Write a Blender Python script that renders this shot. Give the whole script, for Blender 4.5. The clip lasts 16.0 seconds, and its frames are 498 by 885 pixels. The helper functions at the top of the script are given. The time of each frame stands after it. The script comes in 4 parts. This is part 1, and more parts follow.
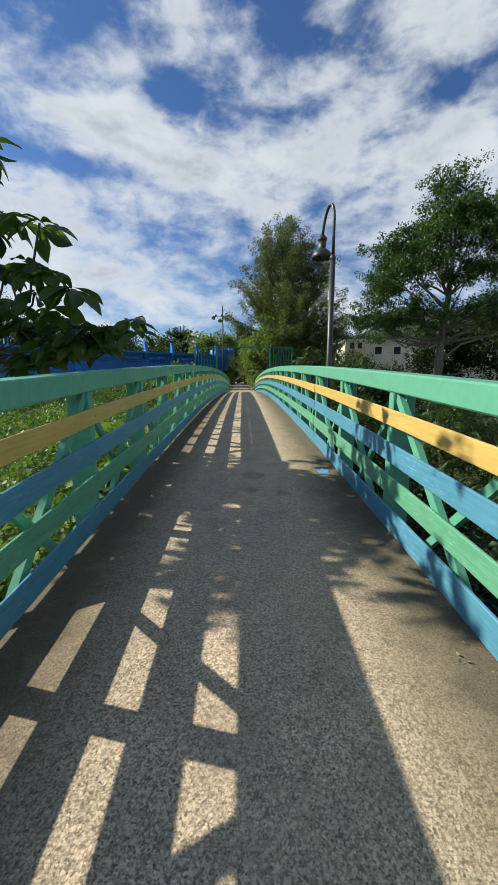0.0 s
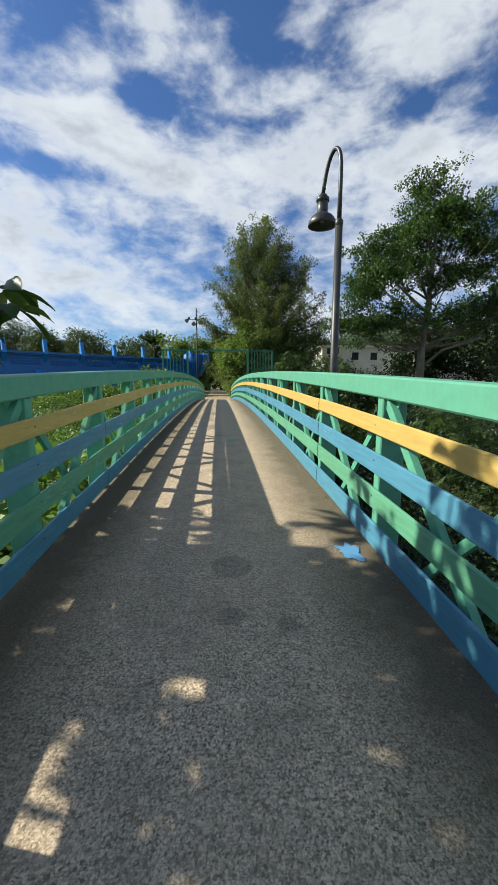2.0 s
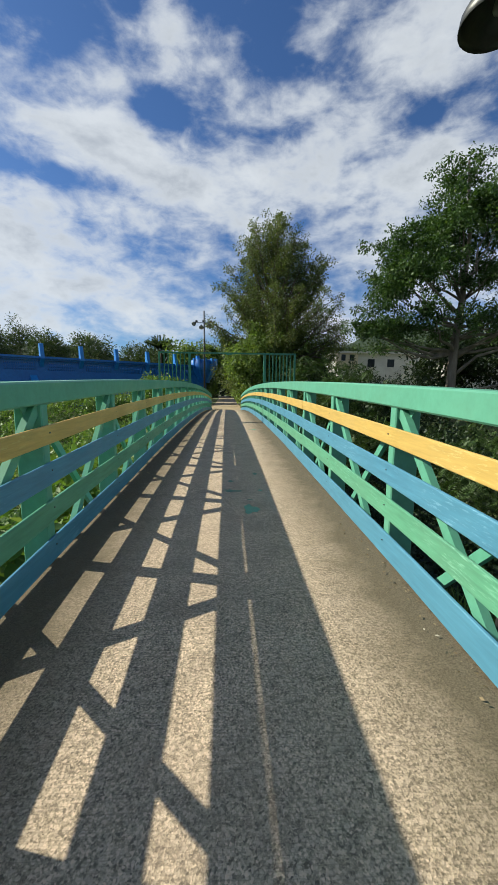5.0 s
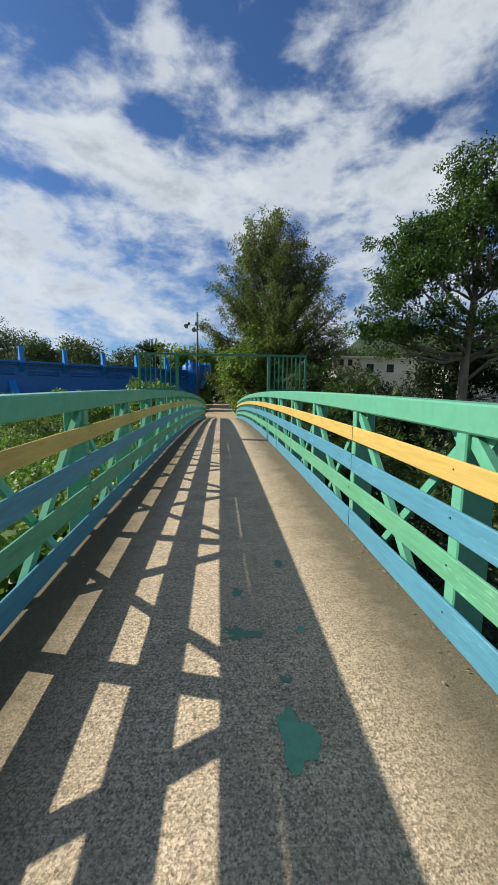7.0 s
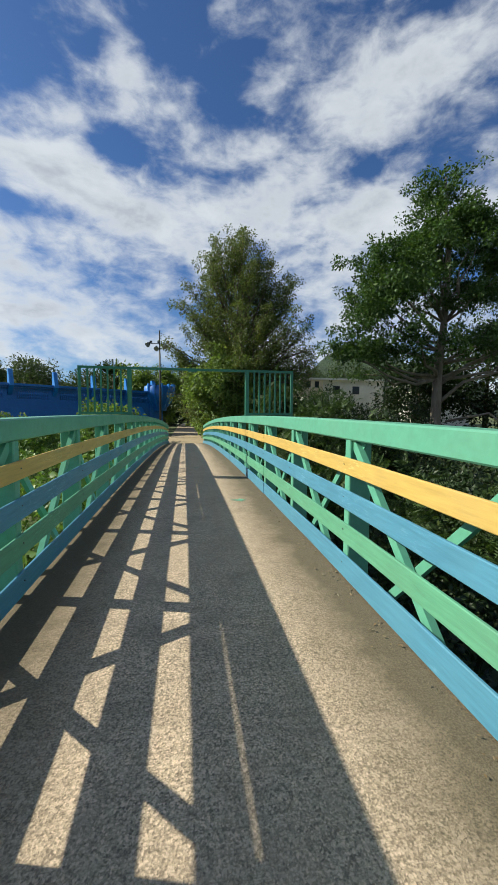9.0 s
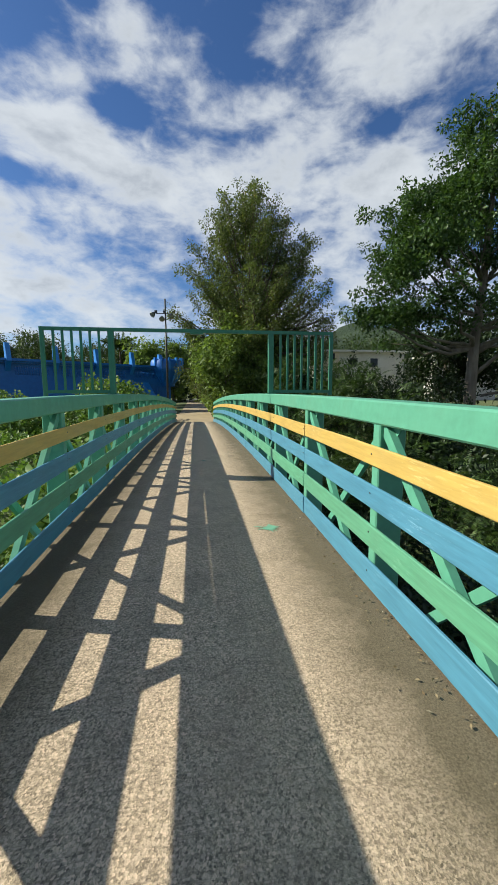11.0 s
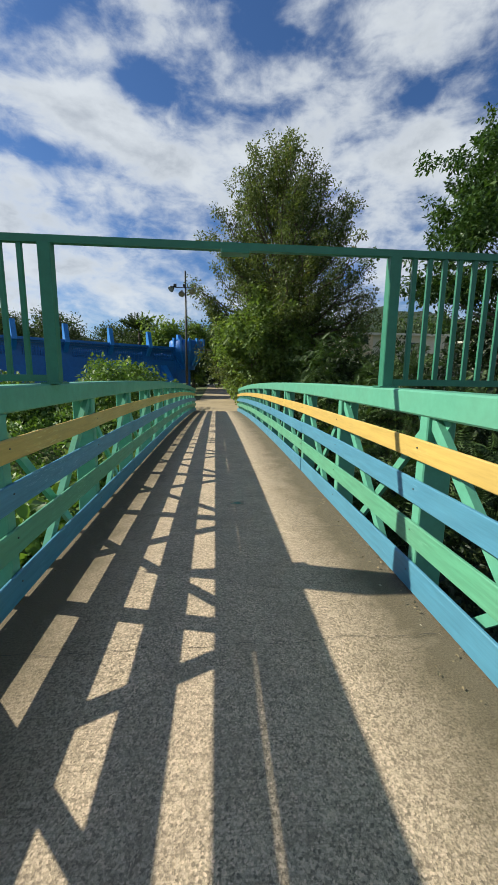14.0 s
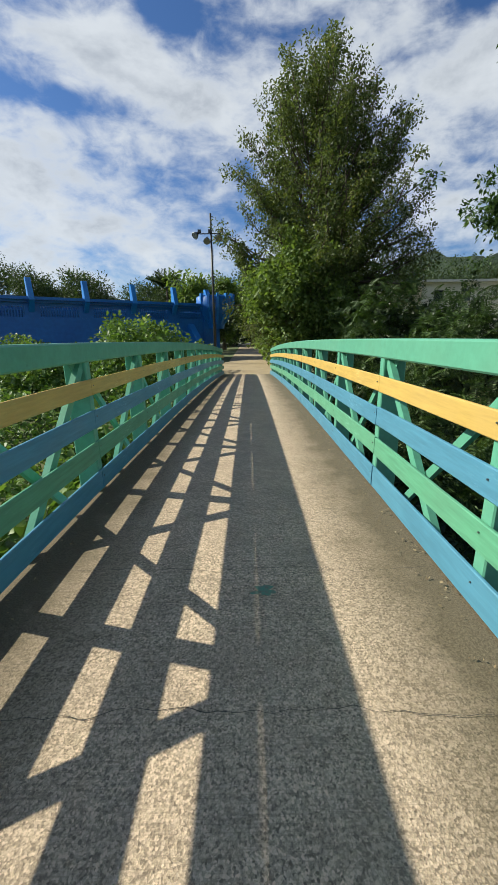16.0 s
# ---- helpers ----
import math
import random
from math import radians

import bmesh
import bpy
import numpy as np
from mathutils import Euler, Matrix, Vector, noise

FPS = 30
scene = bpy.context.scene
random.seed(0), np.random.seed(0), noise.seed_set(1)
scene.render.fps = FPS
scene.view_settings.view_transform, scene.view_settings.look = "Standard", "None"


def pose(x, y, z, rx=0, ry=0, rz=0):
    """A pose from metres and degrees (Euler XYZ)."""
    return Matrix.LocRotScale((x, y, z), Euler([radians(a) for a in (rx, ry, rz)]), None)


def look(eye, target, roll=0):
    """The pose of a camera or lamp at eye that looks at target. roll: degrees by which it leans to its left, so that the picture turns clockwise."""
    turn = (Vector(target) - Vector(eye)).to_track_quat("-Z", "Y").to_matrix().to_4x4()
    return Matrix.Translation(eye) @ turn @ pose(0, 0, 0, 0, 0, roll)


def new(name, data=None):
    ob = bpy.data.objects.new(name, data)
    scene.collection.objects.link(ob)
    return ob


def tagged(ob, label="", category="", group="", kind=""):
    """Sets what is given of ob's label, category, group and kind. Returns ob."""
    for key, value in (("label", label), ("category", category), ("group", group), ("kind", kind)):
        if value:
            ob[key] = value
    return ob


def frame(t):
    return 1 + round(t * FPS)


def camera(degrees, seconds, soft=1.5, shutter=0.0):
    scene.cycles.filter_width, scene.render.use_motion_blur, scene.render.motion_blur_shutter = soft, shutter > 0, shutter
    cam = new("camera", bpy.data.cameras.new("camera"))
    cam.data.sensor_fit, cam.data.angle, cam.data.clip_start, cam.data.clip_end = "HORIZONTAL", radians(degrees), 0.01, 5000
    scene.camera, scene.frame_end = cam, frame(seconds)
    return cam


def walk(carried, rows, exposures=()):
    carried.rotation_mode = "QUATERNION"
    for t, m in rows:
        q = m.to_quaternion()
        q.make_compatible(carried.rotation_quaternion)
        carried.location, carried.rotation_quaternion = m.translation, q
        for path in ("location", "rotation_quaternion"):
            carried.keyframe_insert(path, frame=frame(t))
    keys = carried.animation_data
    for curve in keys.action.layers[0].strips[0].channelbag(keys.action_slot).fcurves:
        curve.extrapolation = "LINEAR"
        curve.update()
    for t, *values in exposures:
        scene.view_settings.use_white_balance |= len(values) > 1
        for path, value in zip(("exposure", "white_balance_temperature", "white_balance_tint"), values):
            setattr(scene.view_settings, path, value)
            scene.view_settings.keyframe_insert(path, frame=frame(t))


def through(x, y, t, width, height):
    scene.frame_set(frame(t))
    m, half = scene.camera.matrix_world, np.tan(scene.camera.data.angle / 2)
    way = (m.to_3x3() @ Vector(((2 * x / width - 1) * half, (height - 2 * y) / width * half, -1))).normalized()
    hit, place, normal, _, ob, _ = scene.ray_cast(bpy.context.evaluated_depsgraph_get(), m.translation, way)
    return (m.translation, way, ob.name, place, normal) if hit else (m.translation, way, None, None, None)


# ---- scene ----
cam = camera(66.4, 16.0, soft=1.2)
PATH = [
    (0, (0.006, 0.458, 1.317), (0.039, 2.429, 0.977), 0.1),
    (0.5, (0.002, 0.938, 1.356), (0.039, 2.907, 1.002), -0.7),
    (1, (0.051, 1.416, 1.363), (0.115, 3.383, 1.007), -0.5),
    (1.5, (0.051, 1.976, 1.373), (0.162, 3.944, 1.034), -0.2),
    (2, (0.055, 2.551, 1.382), (0.212, 4.52, 1.069), 0.2),
    (2.5, (0.097, 3.115, 1.411), (0.272, 5.087, 1.131), 0.3),
    (3, (0.112, 3.652, 1.441), (0.285, 5.627, 1.181), 0.1),
    (3.5, (0.189, 4.155, 1.488), (0.316, 6.134, 1.227), -0.8),
    (4, (0.107, 4.707, 1.483), (0.215, 6.685, 1.209), -0.0),
    (4.2, (0.08, 4.915, 1.492), (0.182, 6.895, 1.224), 0.2),
    (6.3, (-0.002, 7.512, 1.579), (0.155, 9.482, 1.274), 1.0),
    (6.5, (-0.005, 7.742, 1.603), (0.161, 9.714, 1.313), 0.7),
    (7, (-0.029, 8.335, 1.635), (0.119, 10.314, 1.381), 0.6),
    (7.5, (-0.105, 8.891, 1.661), (0.044, 10.874, 1.452), 0.8),
    (8, (-0.084, 9.524, 1.677), (0.101, 11.508, 1.508), 0.5),
    (8.5, (-0.066, 10.066, 1.659), (0.213, 12.041, 1.515), 0.4),
    (8.7, (-0.072, 10.279, 1.695), (0.256, 12.247, 1.556), 0.5),
    (10.8, (0.067, 12.604, 1.706), (0.387, 14.564, 1.474), 0.1),
    (11, (0.062, 12.804, 1.755), (0.335, 14.767, 1.484), -0.1),
    (11.5, (0.111, 13.398, 1.734), (0.301, 15.365, 1.424), 0.2),
    (12, (0.102, 13.955, 1.738), (0.299, 15.919, 1.417), 0.8),
    (12.5, (0.073, 14.525, 1.752), (0.295, 16.486, 1.43), 1.2),
    (13, (0.005, 15.077, 1.791), (0.224, 17.038, 1.463), 0.9),
    (13.5, (-0.051, 15.612, 1.8), (0.143, 17.574, 1.46), 0.4),
    (14, (-0.04, 16.206, 1.783), (0.132, 18.168, 1.434), 0.8),
    (14.5, (0.024, 16.739, 1.814), (0.251, 18.696, 1.47), 0.4),
    (15, (0.06, 17.324, 1.792), (0.167, 19.277, 1.374), -0.7),
    (15.5, (0.085, 17.889, 1.772), (0.127, 19.819, 1.249), -0.8),
    (16, (0.125, 18.455, 1.735), (0.118, 20.378, 1.184), -0.8),
]
walk(cam, [(t, look(eye, target, roll)) for t, eye, target, roll in PATH], [(0.0, 0.46), (2.0, 0.58), (3.0, 0.56), (4.2, 0.42), (16.0, 0.44)])

# light levels and the layer of cloud (place, extent, amount)
SUN_STRENGTH, SKY_STRENGTH, SKYTINT = 4.75, 0.095, (0.38, 0.57, 0.82, 1)
# the wide gap at the zenith is unseen, added to lower skylight in shade
CLOUDS = [(0.00, 0.445, 0.26, 0.055, 0.20), (-0.26, 0.49, 0.10, 0.035, 0.15), (-0.36, 0.28, 0.26, 0.08, 0.17), (0.0, 0.20, 0.60, 0.09, 0.07),
          (0.34, 0.60, 0.13, 0.055, 0.19), (0.42, 0.43, 0.15, 0.05, 0.15), (-0.23, 0.565, 0.06, 0.032, 0.15), (-0.11, 0.63, 0.035, 0.04, 0.13), (0.08, 0.56, 0.07, 0.03, 0.08),
          (-0.31, 0.412, 0.13, 0.022, -0.20), (-0.15, 0.535, 0.085, 0.03, -0.20), (0.0, 0.66, 0.11, 0.05, -0.16), (0.35, 0.51, 0.06, 0.022, -0.14), (0.15, 0.52, 0.08, 0.02, -0.12),
          (-0.34, 0.63, 0.15, 0.08, -0.26), (0.0, 1.00, 0.80, 0.22, -0.34), (-0.30, 0.17, 0.16, 0.02, -0.10)]

# ---- world, sun and sky ----
SUN = Vector((-1.376, 0.35, 1.0)).normalized()          # towards the sun
world = bpy.data.worlds.new("world")
scene.world = world
world.use_nodes = True
wt = world.node_tree
wt.nodes.clear()


def wnode(kind, **values):
    n = wt.nodes.new(kind)
    for k, v in values.items():
        n.inputs[k].default_value = v
    return n


def wmath(op, a, b=None, c=None):
    n = wt.nodes.new("ShaderNodeMath")
    n.operation = op
    for i, v in enumerate((a, b, c)):
        if v is None:
            continue
        if isinstance(v, (int, float)):
            n.inputs[i].default_value = v
        else:
            wt.links.new(v, n.inputs[i])
    return n.outputs[0]


def wramp(value, a, b):
    n = wt.nodes.new("ShaderNodeMapRange")
    n.interpolation_type = "SMOOTHSTEP"
    n.inputs["From Min"].default_value, n.inputs["From Max"].default_value = a, b
    wt.links.new(value, n.inputs["Value"])
    return n.outputs["Result"]


sky = wt.nodes.new("ShaderNodeTexSky")
sky.sky_type = "NISHITA"
sky.sun_disc = False
sky.sun_elevation = math.asin(SUN.z)
sky.sun_rotation = math.atan2(SUN.x, SUN.y)
sky.altitude, sky.air_density, sky.dust_density, sky.ozone_density = 50, 1.0, 0.6, 1.6
coord = wt.nodes.new("ShaderNodeTexCoord")
split = wt.nodes.new("ShaderNodeSeparateXYZ")
wt.links.new(coord.outputs["Generated"], split.inputs[0])
dx, dy, dz = split.outputs
flat = wt.nodes.new("ShaderNodeCombineXYZ")
wt.links.new(dx, flat.inputs[0])
wt.links.new(dy, flat.inputs[1])
wt.links.new(wmath("MULTIPLY", dz, 1.9), flat.inputs[2])


def cloud_noise(scale, detail, rough, distort, shift):
    m = wt.nodes.new("ShaderNodeMapping")
    m.inputs["Location"].default_value = shift
    wt.links.new(flat.outputs[0], m.inputs["Vector"])
    n = wnode("ShaderNodeTexNoise", Scale=scale, Detail=detail, Roughness=rough, Distortion=distort)
    wt.links.new(m.outputs[0], n.inputs["Vector"])
    return n.outputs["Fac"]


def bank(u, v, ru, rv, amount):
    """One broad cloud bank (or a gap, with a negative amount) of the layer overhead."""
    a = wmath("POWER", wmath("DIVIDE", wmath("SUBTRACT", dx, u), ru), 2.0)
    b = wmath("POWER", wmath("DIVIDE", wmath("SUBTRACT", dz, v), rv), 2.0)
    return wmath("MULTIPLY", wmath("EXPONENT", wmath("MULTIPLY", wmath("ADD", a, b), -1.0)), amount)


cover = wmath("ADD", cloud_noise(3.6, 10.0, 0.54, 0.2, (3.1, 1.4, 0.0)), wmath("MULTIPLY", wmath("SUBTRACT", cloud_noise(13.0, 8.0, 0.58, 0.35, (0.4, 2.0, 0.0)), 0.5), 0.48))
cover = wmath("ADD", cover, wmath("MULTIPLY", wmath("SUBTRACT", cloud_noise(30.0, 8.0, 0.62, 0.6, (1.7, 0.2, 0.0)), 0.5), 0.12))
for row in CLOUDS:
    cover = wmath("ADD", cover, bank(*row))
mask = wramp(cover, 0.36, 0.70)
thick = wramp(cover, 0.55, 0.82)
fine = wramp(cloud_noise(7.0, 7.0, 0.58, 0.2, (7.0, 0.3, 0.0)), 0.30, 0.68)
shade = wmath("SUBTRACT", 1.0, wmath("MULTIPLY", wmath("MULTIPLY", thick, fine), 0.75))
cloud = wt.nodes.new("ShaderNodeMix")
cloud.data_type = "RGBA"
cloud.inputs[6].default_value = (2.75, 3.10, 3.55, 1)
cloud.inputs[7].default_value = (5.95, 6.33, 6.60, 1)
wt.links.new(shade, cloud.inputs[0])
tone = wt.nodes.new("ShaderNodeMix")
tone.data_type, tone.blend_type = "RGBA", "MULTIPLY"
tone.inputs[0].default_value = 1.0
wt.links.new(sky.outputs[0], tone.inputs[6])
tone.inputs[7].default_value = SKYTINT
both = wt.nodes.new("ShaderNodeMix")
both.data_type = "RGBA"
wt.links.new(wmath("MULTIPLY", mask, 0.90), both.inputs[0])
wt.links.new(tone.outputs[2], both.inputs[6])
wt.links.new(cloud.outputs[2], both.inputs[7])
back = wnode("ShaderNodeBackground", Strength=SKY_STRENGTH)
wt.links.new(both.outputs[2], back.inputs["Color"])
out = wt.nodes.new("ShaderNodeOutputWorld")
wt.links.new(back.outputs[0], out.inputs["Surface"])

sun_data = bpy.data.lights.new("sun", "SUN")
sun_data.energy, sun_data.angle, sun_data.color = SUN_STRENGTH, radians(0.55), (1.0, 0.985, 0.81)
new("sun", sun_data).matrix_world = look(SUN * 60, (0, 0, 0))


# ---- materials ----
class Paint:
    """A node material put together in a few calls."""

    def __init__(self, name):
        self.m = bpy.data.materials.new(name)
        self.m.use_nodes = True
        self.t = self.m.node_tree
        self.b = self.t.nodes["Principled BSDF"]
        self.where = self.t.nodes.new("ShaderNodeTexCoord").outputs["Object"]

    def link(self, a, b):
        self.t.links.new(a, b)

    def noise(self, scale, detail=4.0, rough=0.55, stretch=(1, 1, 1)):
        m = self.t.nodes.new("ShaderNodeMapping")
        m.inputs["Scale"].default_value = stretch
        self.link(self.where, m.inputs["Vector"])
        n = self.t.nodes.new("ShaderNodeTexNoise")
        n.inputs["Scale"].default_value, n.inputs["Detail"].default_value, n.inputs["Roughness"].default_value = scale, detail, rough
        self.link(m.outputs[0], n.inputs["Vector"])
        return n.outputs["Fac"]

    def cells(self, scale):
        n = self.t.nodes.new("ShaderNodeTexVoronoi")
        n.inputs["Scale"].default_value = scale
        self.link(self.where, n.inputs["Vector"])
        return n

    def ramp(self, value, *stops):
        n = self.t.nodes.new("ShaderNodeValToRGB")
        e = n.color_ramp.elements
        while len(e) < len(stops):
            e.new(0.5)
        for el, (p, c) in zip(e, stops):
            el.position, el.color = p, (*c, 1) if len(c) == 3 else c
        self.link(value, n.inputs[0])
        return n.outputs[0]

    def mix(self, fac, a, b, kind="MIX"):
        n = self.t.nodes.new("ShaderNodeMix")
        n.data_type, n.blend_type = "RGBA", kind
        for v, i in ((fac, 0), (a, 6), (b, 7)):
            if isinstance(v, (int, float)):
                n.inputs[i].default_value = v
            elif isinstance(v, tuple):
                n.inputs[i].default_value = (*v, 1)
            else:
                self.link(v, n.inputs[i])
        return n.outputs[2]

    def island(self):
        return self.t.nodes.new("ShaderNodeNewGeometry").outputs["Random Per Island"]

    def piece(self):
        return self.t.nodes.new("ShaderNodeObjectInfo").outputs["Random"]

    def done(self, color, rough=0.6, bump=None, strength=0.3, distance=0.01, metal=0.0, spec=0.5):
        for v, k in ((color, "Base Color"), (rough, "Roughness")):
            if isinstance(v, tuple):
                self.b.inputs[k].default_value = (*v, 1)
            elif isinstance(v, (int, float)):
                self.b.inputs[k].default_value = v
            else:
                self.link(v, self.b.inputs[k])
        self.b.inputs["Metallic"].default_value = metal
        self.b.inputs["Specular IOR Level"].default_value = spec
        if bump is not None:
            n = self.t.nodes.new("ShaderNodeBump")
            n.inputs["Strength"].default_value, n.inputs["Distance"].default_value = strength, distance
            self.link(bump, n.inputs["Height"])
            self.link(n.outputs[0], self.b.inputs["Normal"])
        return self.m


def board_paint(name, base, worn, grain=True):
    """Brushed paint on a board: brush marks along it, chipped spots, dirt."""
    p = Paint(name)
    streak = p.noise(14, 5, 0.6, (3.0, 0.25, 3.0) if grain else (1, 1, 1))
    blot = p.noise(1.6, 5, 0.6)
    chip = p.ramp(p.noise(9, 8, 0.7, (1, 0.35, 1)), (0.66, (0, 0, 0)), (0.72, (1, 1, 1)))
    c = p.mix(p.ramp(streak, (0.3, (0, 0, 0)), (0.72, (1, 1, 1))), tuple((0.80 if grain else 0.86) * v for v in base), tuple(min(1, (1.16 if grain else 1.08) * v) for v in base))
    c = p.mix(p.ramp(blot, (0.45, (0, 0, 0)), (0.75, (0.55, 0.55, 0.55))), c, worn)
    c = p.mix(p.mix(1.0, chip, (0.35, 0.35, 0.35), "MULTIPLY"), c, tuple(0.5 * v for v in worn))
    if grain:                                             # scraped, flaking streaks along the board
        flake = p.ramp(p.noise(34, 6, 0.7, (2.0, 0.28, 2.0)), (0.55, (0, 0, 0)), (0.62, (1, 1, 1)))
        where = p.ramp(p.noise(1.1, 4, 0.6), (0.52, (0, 0, 0)), (0.66, (0.7,) * 3))
        c = p.mix(p.mix(1.0, flake, where, "MULTIPLY"), c, tuple(min(0.75, 0.12 + 1.35 * v) for v in base))
    c = p.mix(p.ramp(p.piece(), (0, (0.0,) * 3), (1, (0.25,) * 3)), c, worn)
    return p.done(c, p.ramp(blot, (0.3, (0.38,) * 3), (0.8, (0.62,) * 3)), streak, 0.35, 0.004, spec=0.32)


M_GREEN = board_paint("mint_paint", (0.112, 0.375, 0.255), (0.120, 0.30, 0.20), False)
M_GREENB = board_paint("green_board_paint", (0.108, 0.345, 0.210), (0.12, 0.28, 0.18))
M_YELLOW = board_paint("yellow_board_paint", (0.60, 0.395, 0.105), (0.50, 0.34, 0.12))
M_BLUE = board_paint("blue_board_paint", (0.078, 0.245, 0.365), (0.09, 0.26, 0.36))
M_GATE = board_paint("gate_paint", (0.040, 0.20, 0.125), (0.055, 0.16, 0.11), False)


def deck_material():
    p = Paint("worn_concrete_deck")
    coarse, small = p.cells(92), p.cells(145)
    big = p.noise(0.55, 6, 0.6)
    mid = p.noise(3.2, 7, 0.68)
    tine = p.noise(1.0, 3, 0.6, (7.0, 150.0, 1))
    grit = p.noise(125, 5, 0.78)
    pick = p.t.nodes.new("ShaderNodeSeparateColor")
    p.link(coarse.outputs["Color"], pick.inputs[0])
    pick2 = p.t.nodes.new("ShaderNodeSeparateColor")
    p.link(small.outputs["Color"], pick2.inputs[0])
    # pale and dark aggregate bedded in warm grey cement
    c = p.mix(p.ramp(grit, (0.34, (0, 0, 0)), (0.64, (1, 1, 1))), (0.115, 0.089, 0.066), (0.80, 0.618, 0.432))
    c = p.mix(p.ramp(pick2.outputs[0], (0.0, (0.9,) * 3), (0.36, (0.0,) * 3)), c, (0.090, 0.071, 0.054))
    c = p.mix(p.ramp(pick2.outputs[1], (0.60, (0.0,) * 3), (0.95, (0.85,) * 3)), c, (0.95, 0.72, 0.53))
    c = p.mix(p.ramp(pick.outputs[0], (0.0, (0.62,) * 3), (0.32, (0.0,) * 3)), c, (0.103, 0.081, 0.061))
    c = p.mix(p.ramp(pick.outputs[2], (0.70, (0.0,) * 3), (1.0, (0.65,) * 3)), c, (0.97, 0.745, 0.56))
    c = p.mix(p.ramp(tine, (0.34, (0.40,) * 3), (0.46, (0.0,) * 3)), c, (0.121, 0.094, 0.070))
    c = p.mix(p.ramp(mid, (0.36, (0.38,) * 3), (0.60, (0.0,) * 3)), c, (0.222, 0.172, 0.130))
    c = p.mix(p.ramp(big, (0.42, (0.0,) * 3), (0.70, (0.35,) * 3)), c, (0.540, 0.395, 0.285))
    # worn-in round stains
    for sx, sy, sr in ((0.135, 5.04, 0.145), (0.115, 4.50, 0.075), (0.42, 4.42, 0.06)):
        g = p.t.nodes.new("ShaderNodeVectorMath")
        g.operation = "DISTANCE"
        flat = p.t.nodes.new("ShaderNodeVectorMath")
        flat.operation = "MULTIPLY"
        flat.inputs[1].default_value = (1, 1, 0)
        p.link(p.where, flat.inputs[0])
        p.link(flat.outputs[0], g.inputs[0])
        g.inputs[1].default_value = (sx, sy, 0)
        e = p.t.nodes.new("ShaderNodeMath")
        e.operation = "MULTIPLY_ADD"
        p.link(grit, e.inputs[0])
        e.inputs[1].default_value = 0.06
        p.link(g.outputs["Value"], e.inputs[2])
        k = p.t.nodes.new("ShaderNodeMapRange")
        k.inputs["From Min"].default_value, k.inputs["From Max"].default_value = sr + 0.045, sr + 0.018
        k.inputs["To Max"].default_value = 0.32
        p.link(e.outputs[0], k.inputs["Value"])
        c = p.mix(k.outputs[0], c, (0.045, 0.047, 0.042))
    # dirt gathered along the kerb boards, with the left's shade deepened in colour
    s = p.t.nodes.new("ShaderNodeSeparateXYZ")
    p.link(p.where, s.inputs[0])
    a = p.t.nodes.new("ShaderNodeMath")
    a.operation = "ABSOLUTE"
    # this shift widens the left band to stand in for shade
    off = p.t.nodes.new("ShaderNodeMath")
    off.operation = "SUBTRACT"
    p.link(s.outputs[0], off.inputs[0])
    off.inputs[1].default_value = 0.02
    p.link(off.outputs[0], a.inputs[0])
    w = p.t.nodes.new("ShaderNodeMath")
    w.operation = "MULTIPLY_ADD"
    p.link(mid, w.inputs[0])
    w.inputs[1].default_value = 0.75
    p.link(a.outputs[0], w.inputs[2])
    d = p.t.nodes.new("ShaderNodeMapRange")
    d.inputs["From Min"].default_value, d.inputs["From Max"].default_value, d.inputs["To Max"].default_value = 0.89, 1.40, 0.95
    p.link(w.outputs[0], d.inputs["Value"])
    c = p.mix(d.outputs[0], c, p.mix(p.ramp(grit, (0.36, (0,) * 3), (0.62, (1,) * 3)), (0.070, 0.054, 0.033), (0.185, 0.145, 0.092)))
    h = p.mix(0.45, p.mix(0.5, grit, small.outputs["Distance"]), tine)
    return p.done(c, 0.86, h, 0.8, 0.007, spec=0.30)


M_DECK = deck_material()


def plain(name, base, other, scale=3.0, rough=0.7, strength=0.3, distance=0.01, metal=0.0, detail=6, stretch=(1, 1, 1)):
    p = Paint(name)
    n = p.noise(scale, detail, 0.6, stretch)
    f = p.noise(scale * 9, 4, 0.6, stretch)
    c = p.mix(p.ramp(n, (0.35, (0, 0, 0)), (0.68, (1, 1, 1))), base, other)
    c = p.mix(p.ramp(f, (0.4, (0.25,) * 3), (0.6, (0,) * 3)), c, tuple(0.6 * v for v in base))
    return p.done(c, rough, f, strength, distance, metal)


def leaf_material(name, dark, light, tips, through=0.35, rough=0.5):
    p = Paint(name)
    r = p.island()
    c = p.ramp(r, (0.0, dark), (0.55, light), (0.93, light), (1.0, tips))
    c = p.mix(p.ramp(p.noise(0.35, 3, 0.6), (0.35, (0.5,) * 3), (0.7, (0,) * 3)), c, dark)
    p.done(c, rough, spec=0.4)
    tr = p.t.nodes.new("ShaderNodeBsdfTranslucent")
    p.link(p.mix(1.0, c, (1.0, 1.05, 0.45), "MULTIPLY"), tr.inputs["Color"])
    ms = p.t.nodes.new("ShaderNodeMixShader")
    ms.inputs[0].default_value = through
    p.link(p.b.outputs[0], ms.inputs[1])
    p.link(tr.outputs[0], ms.inputs[2])
    p.link(ms.outputs[0], p.t.nodes["Material Output"].inputs["Surface"])
    return p.m


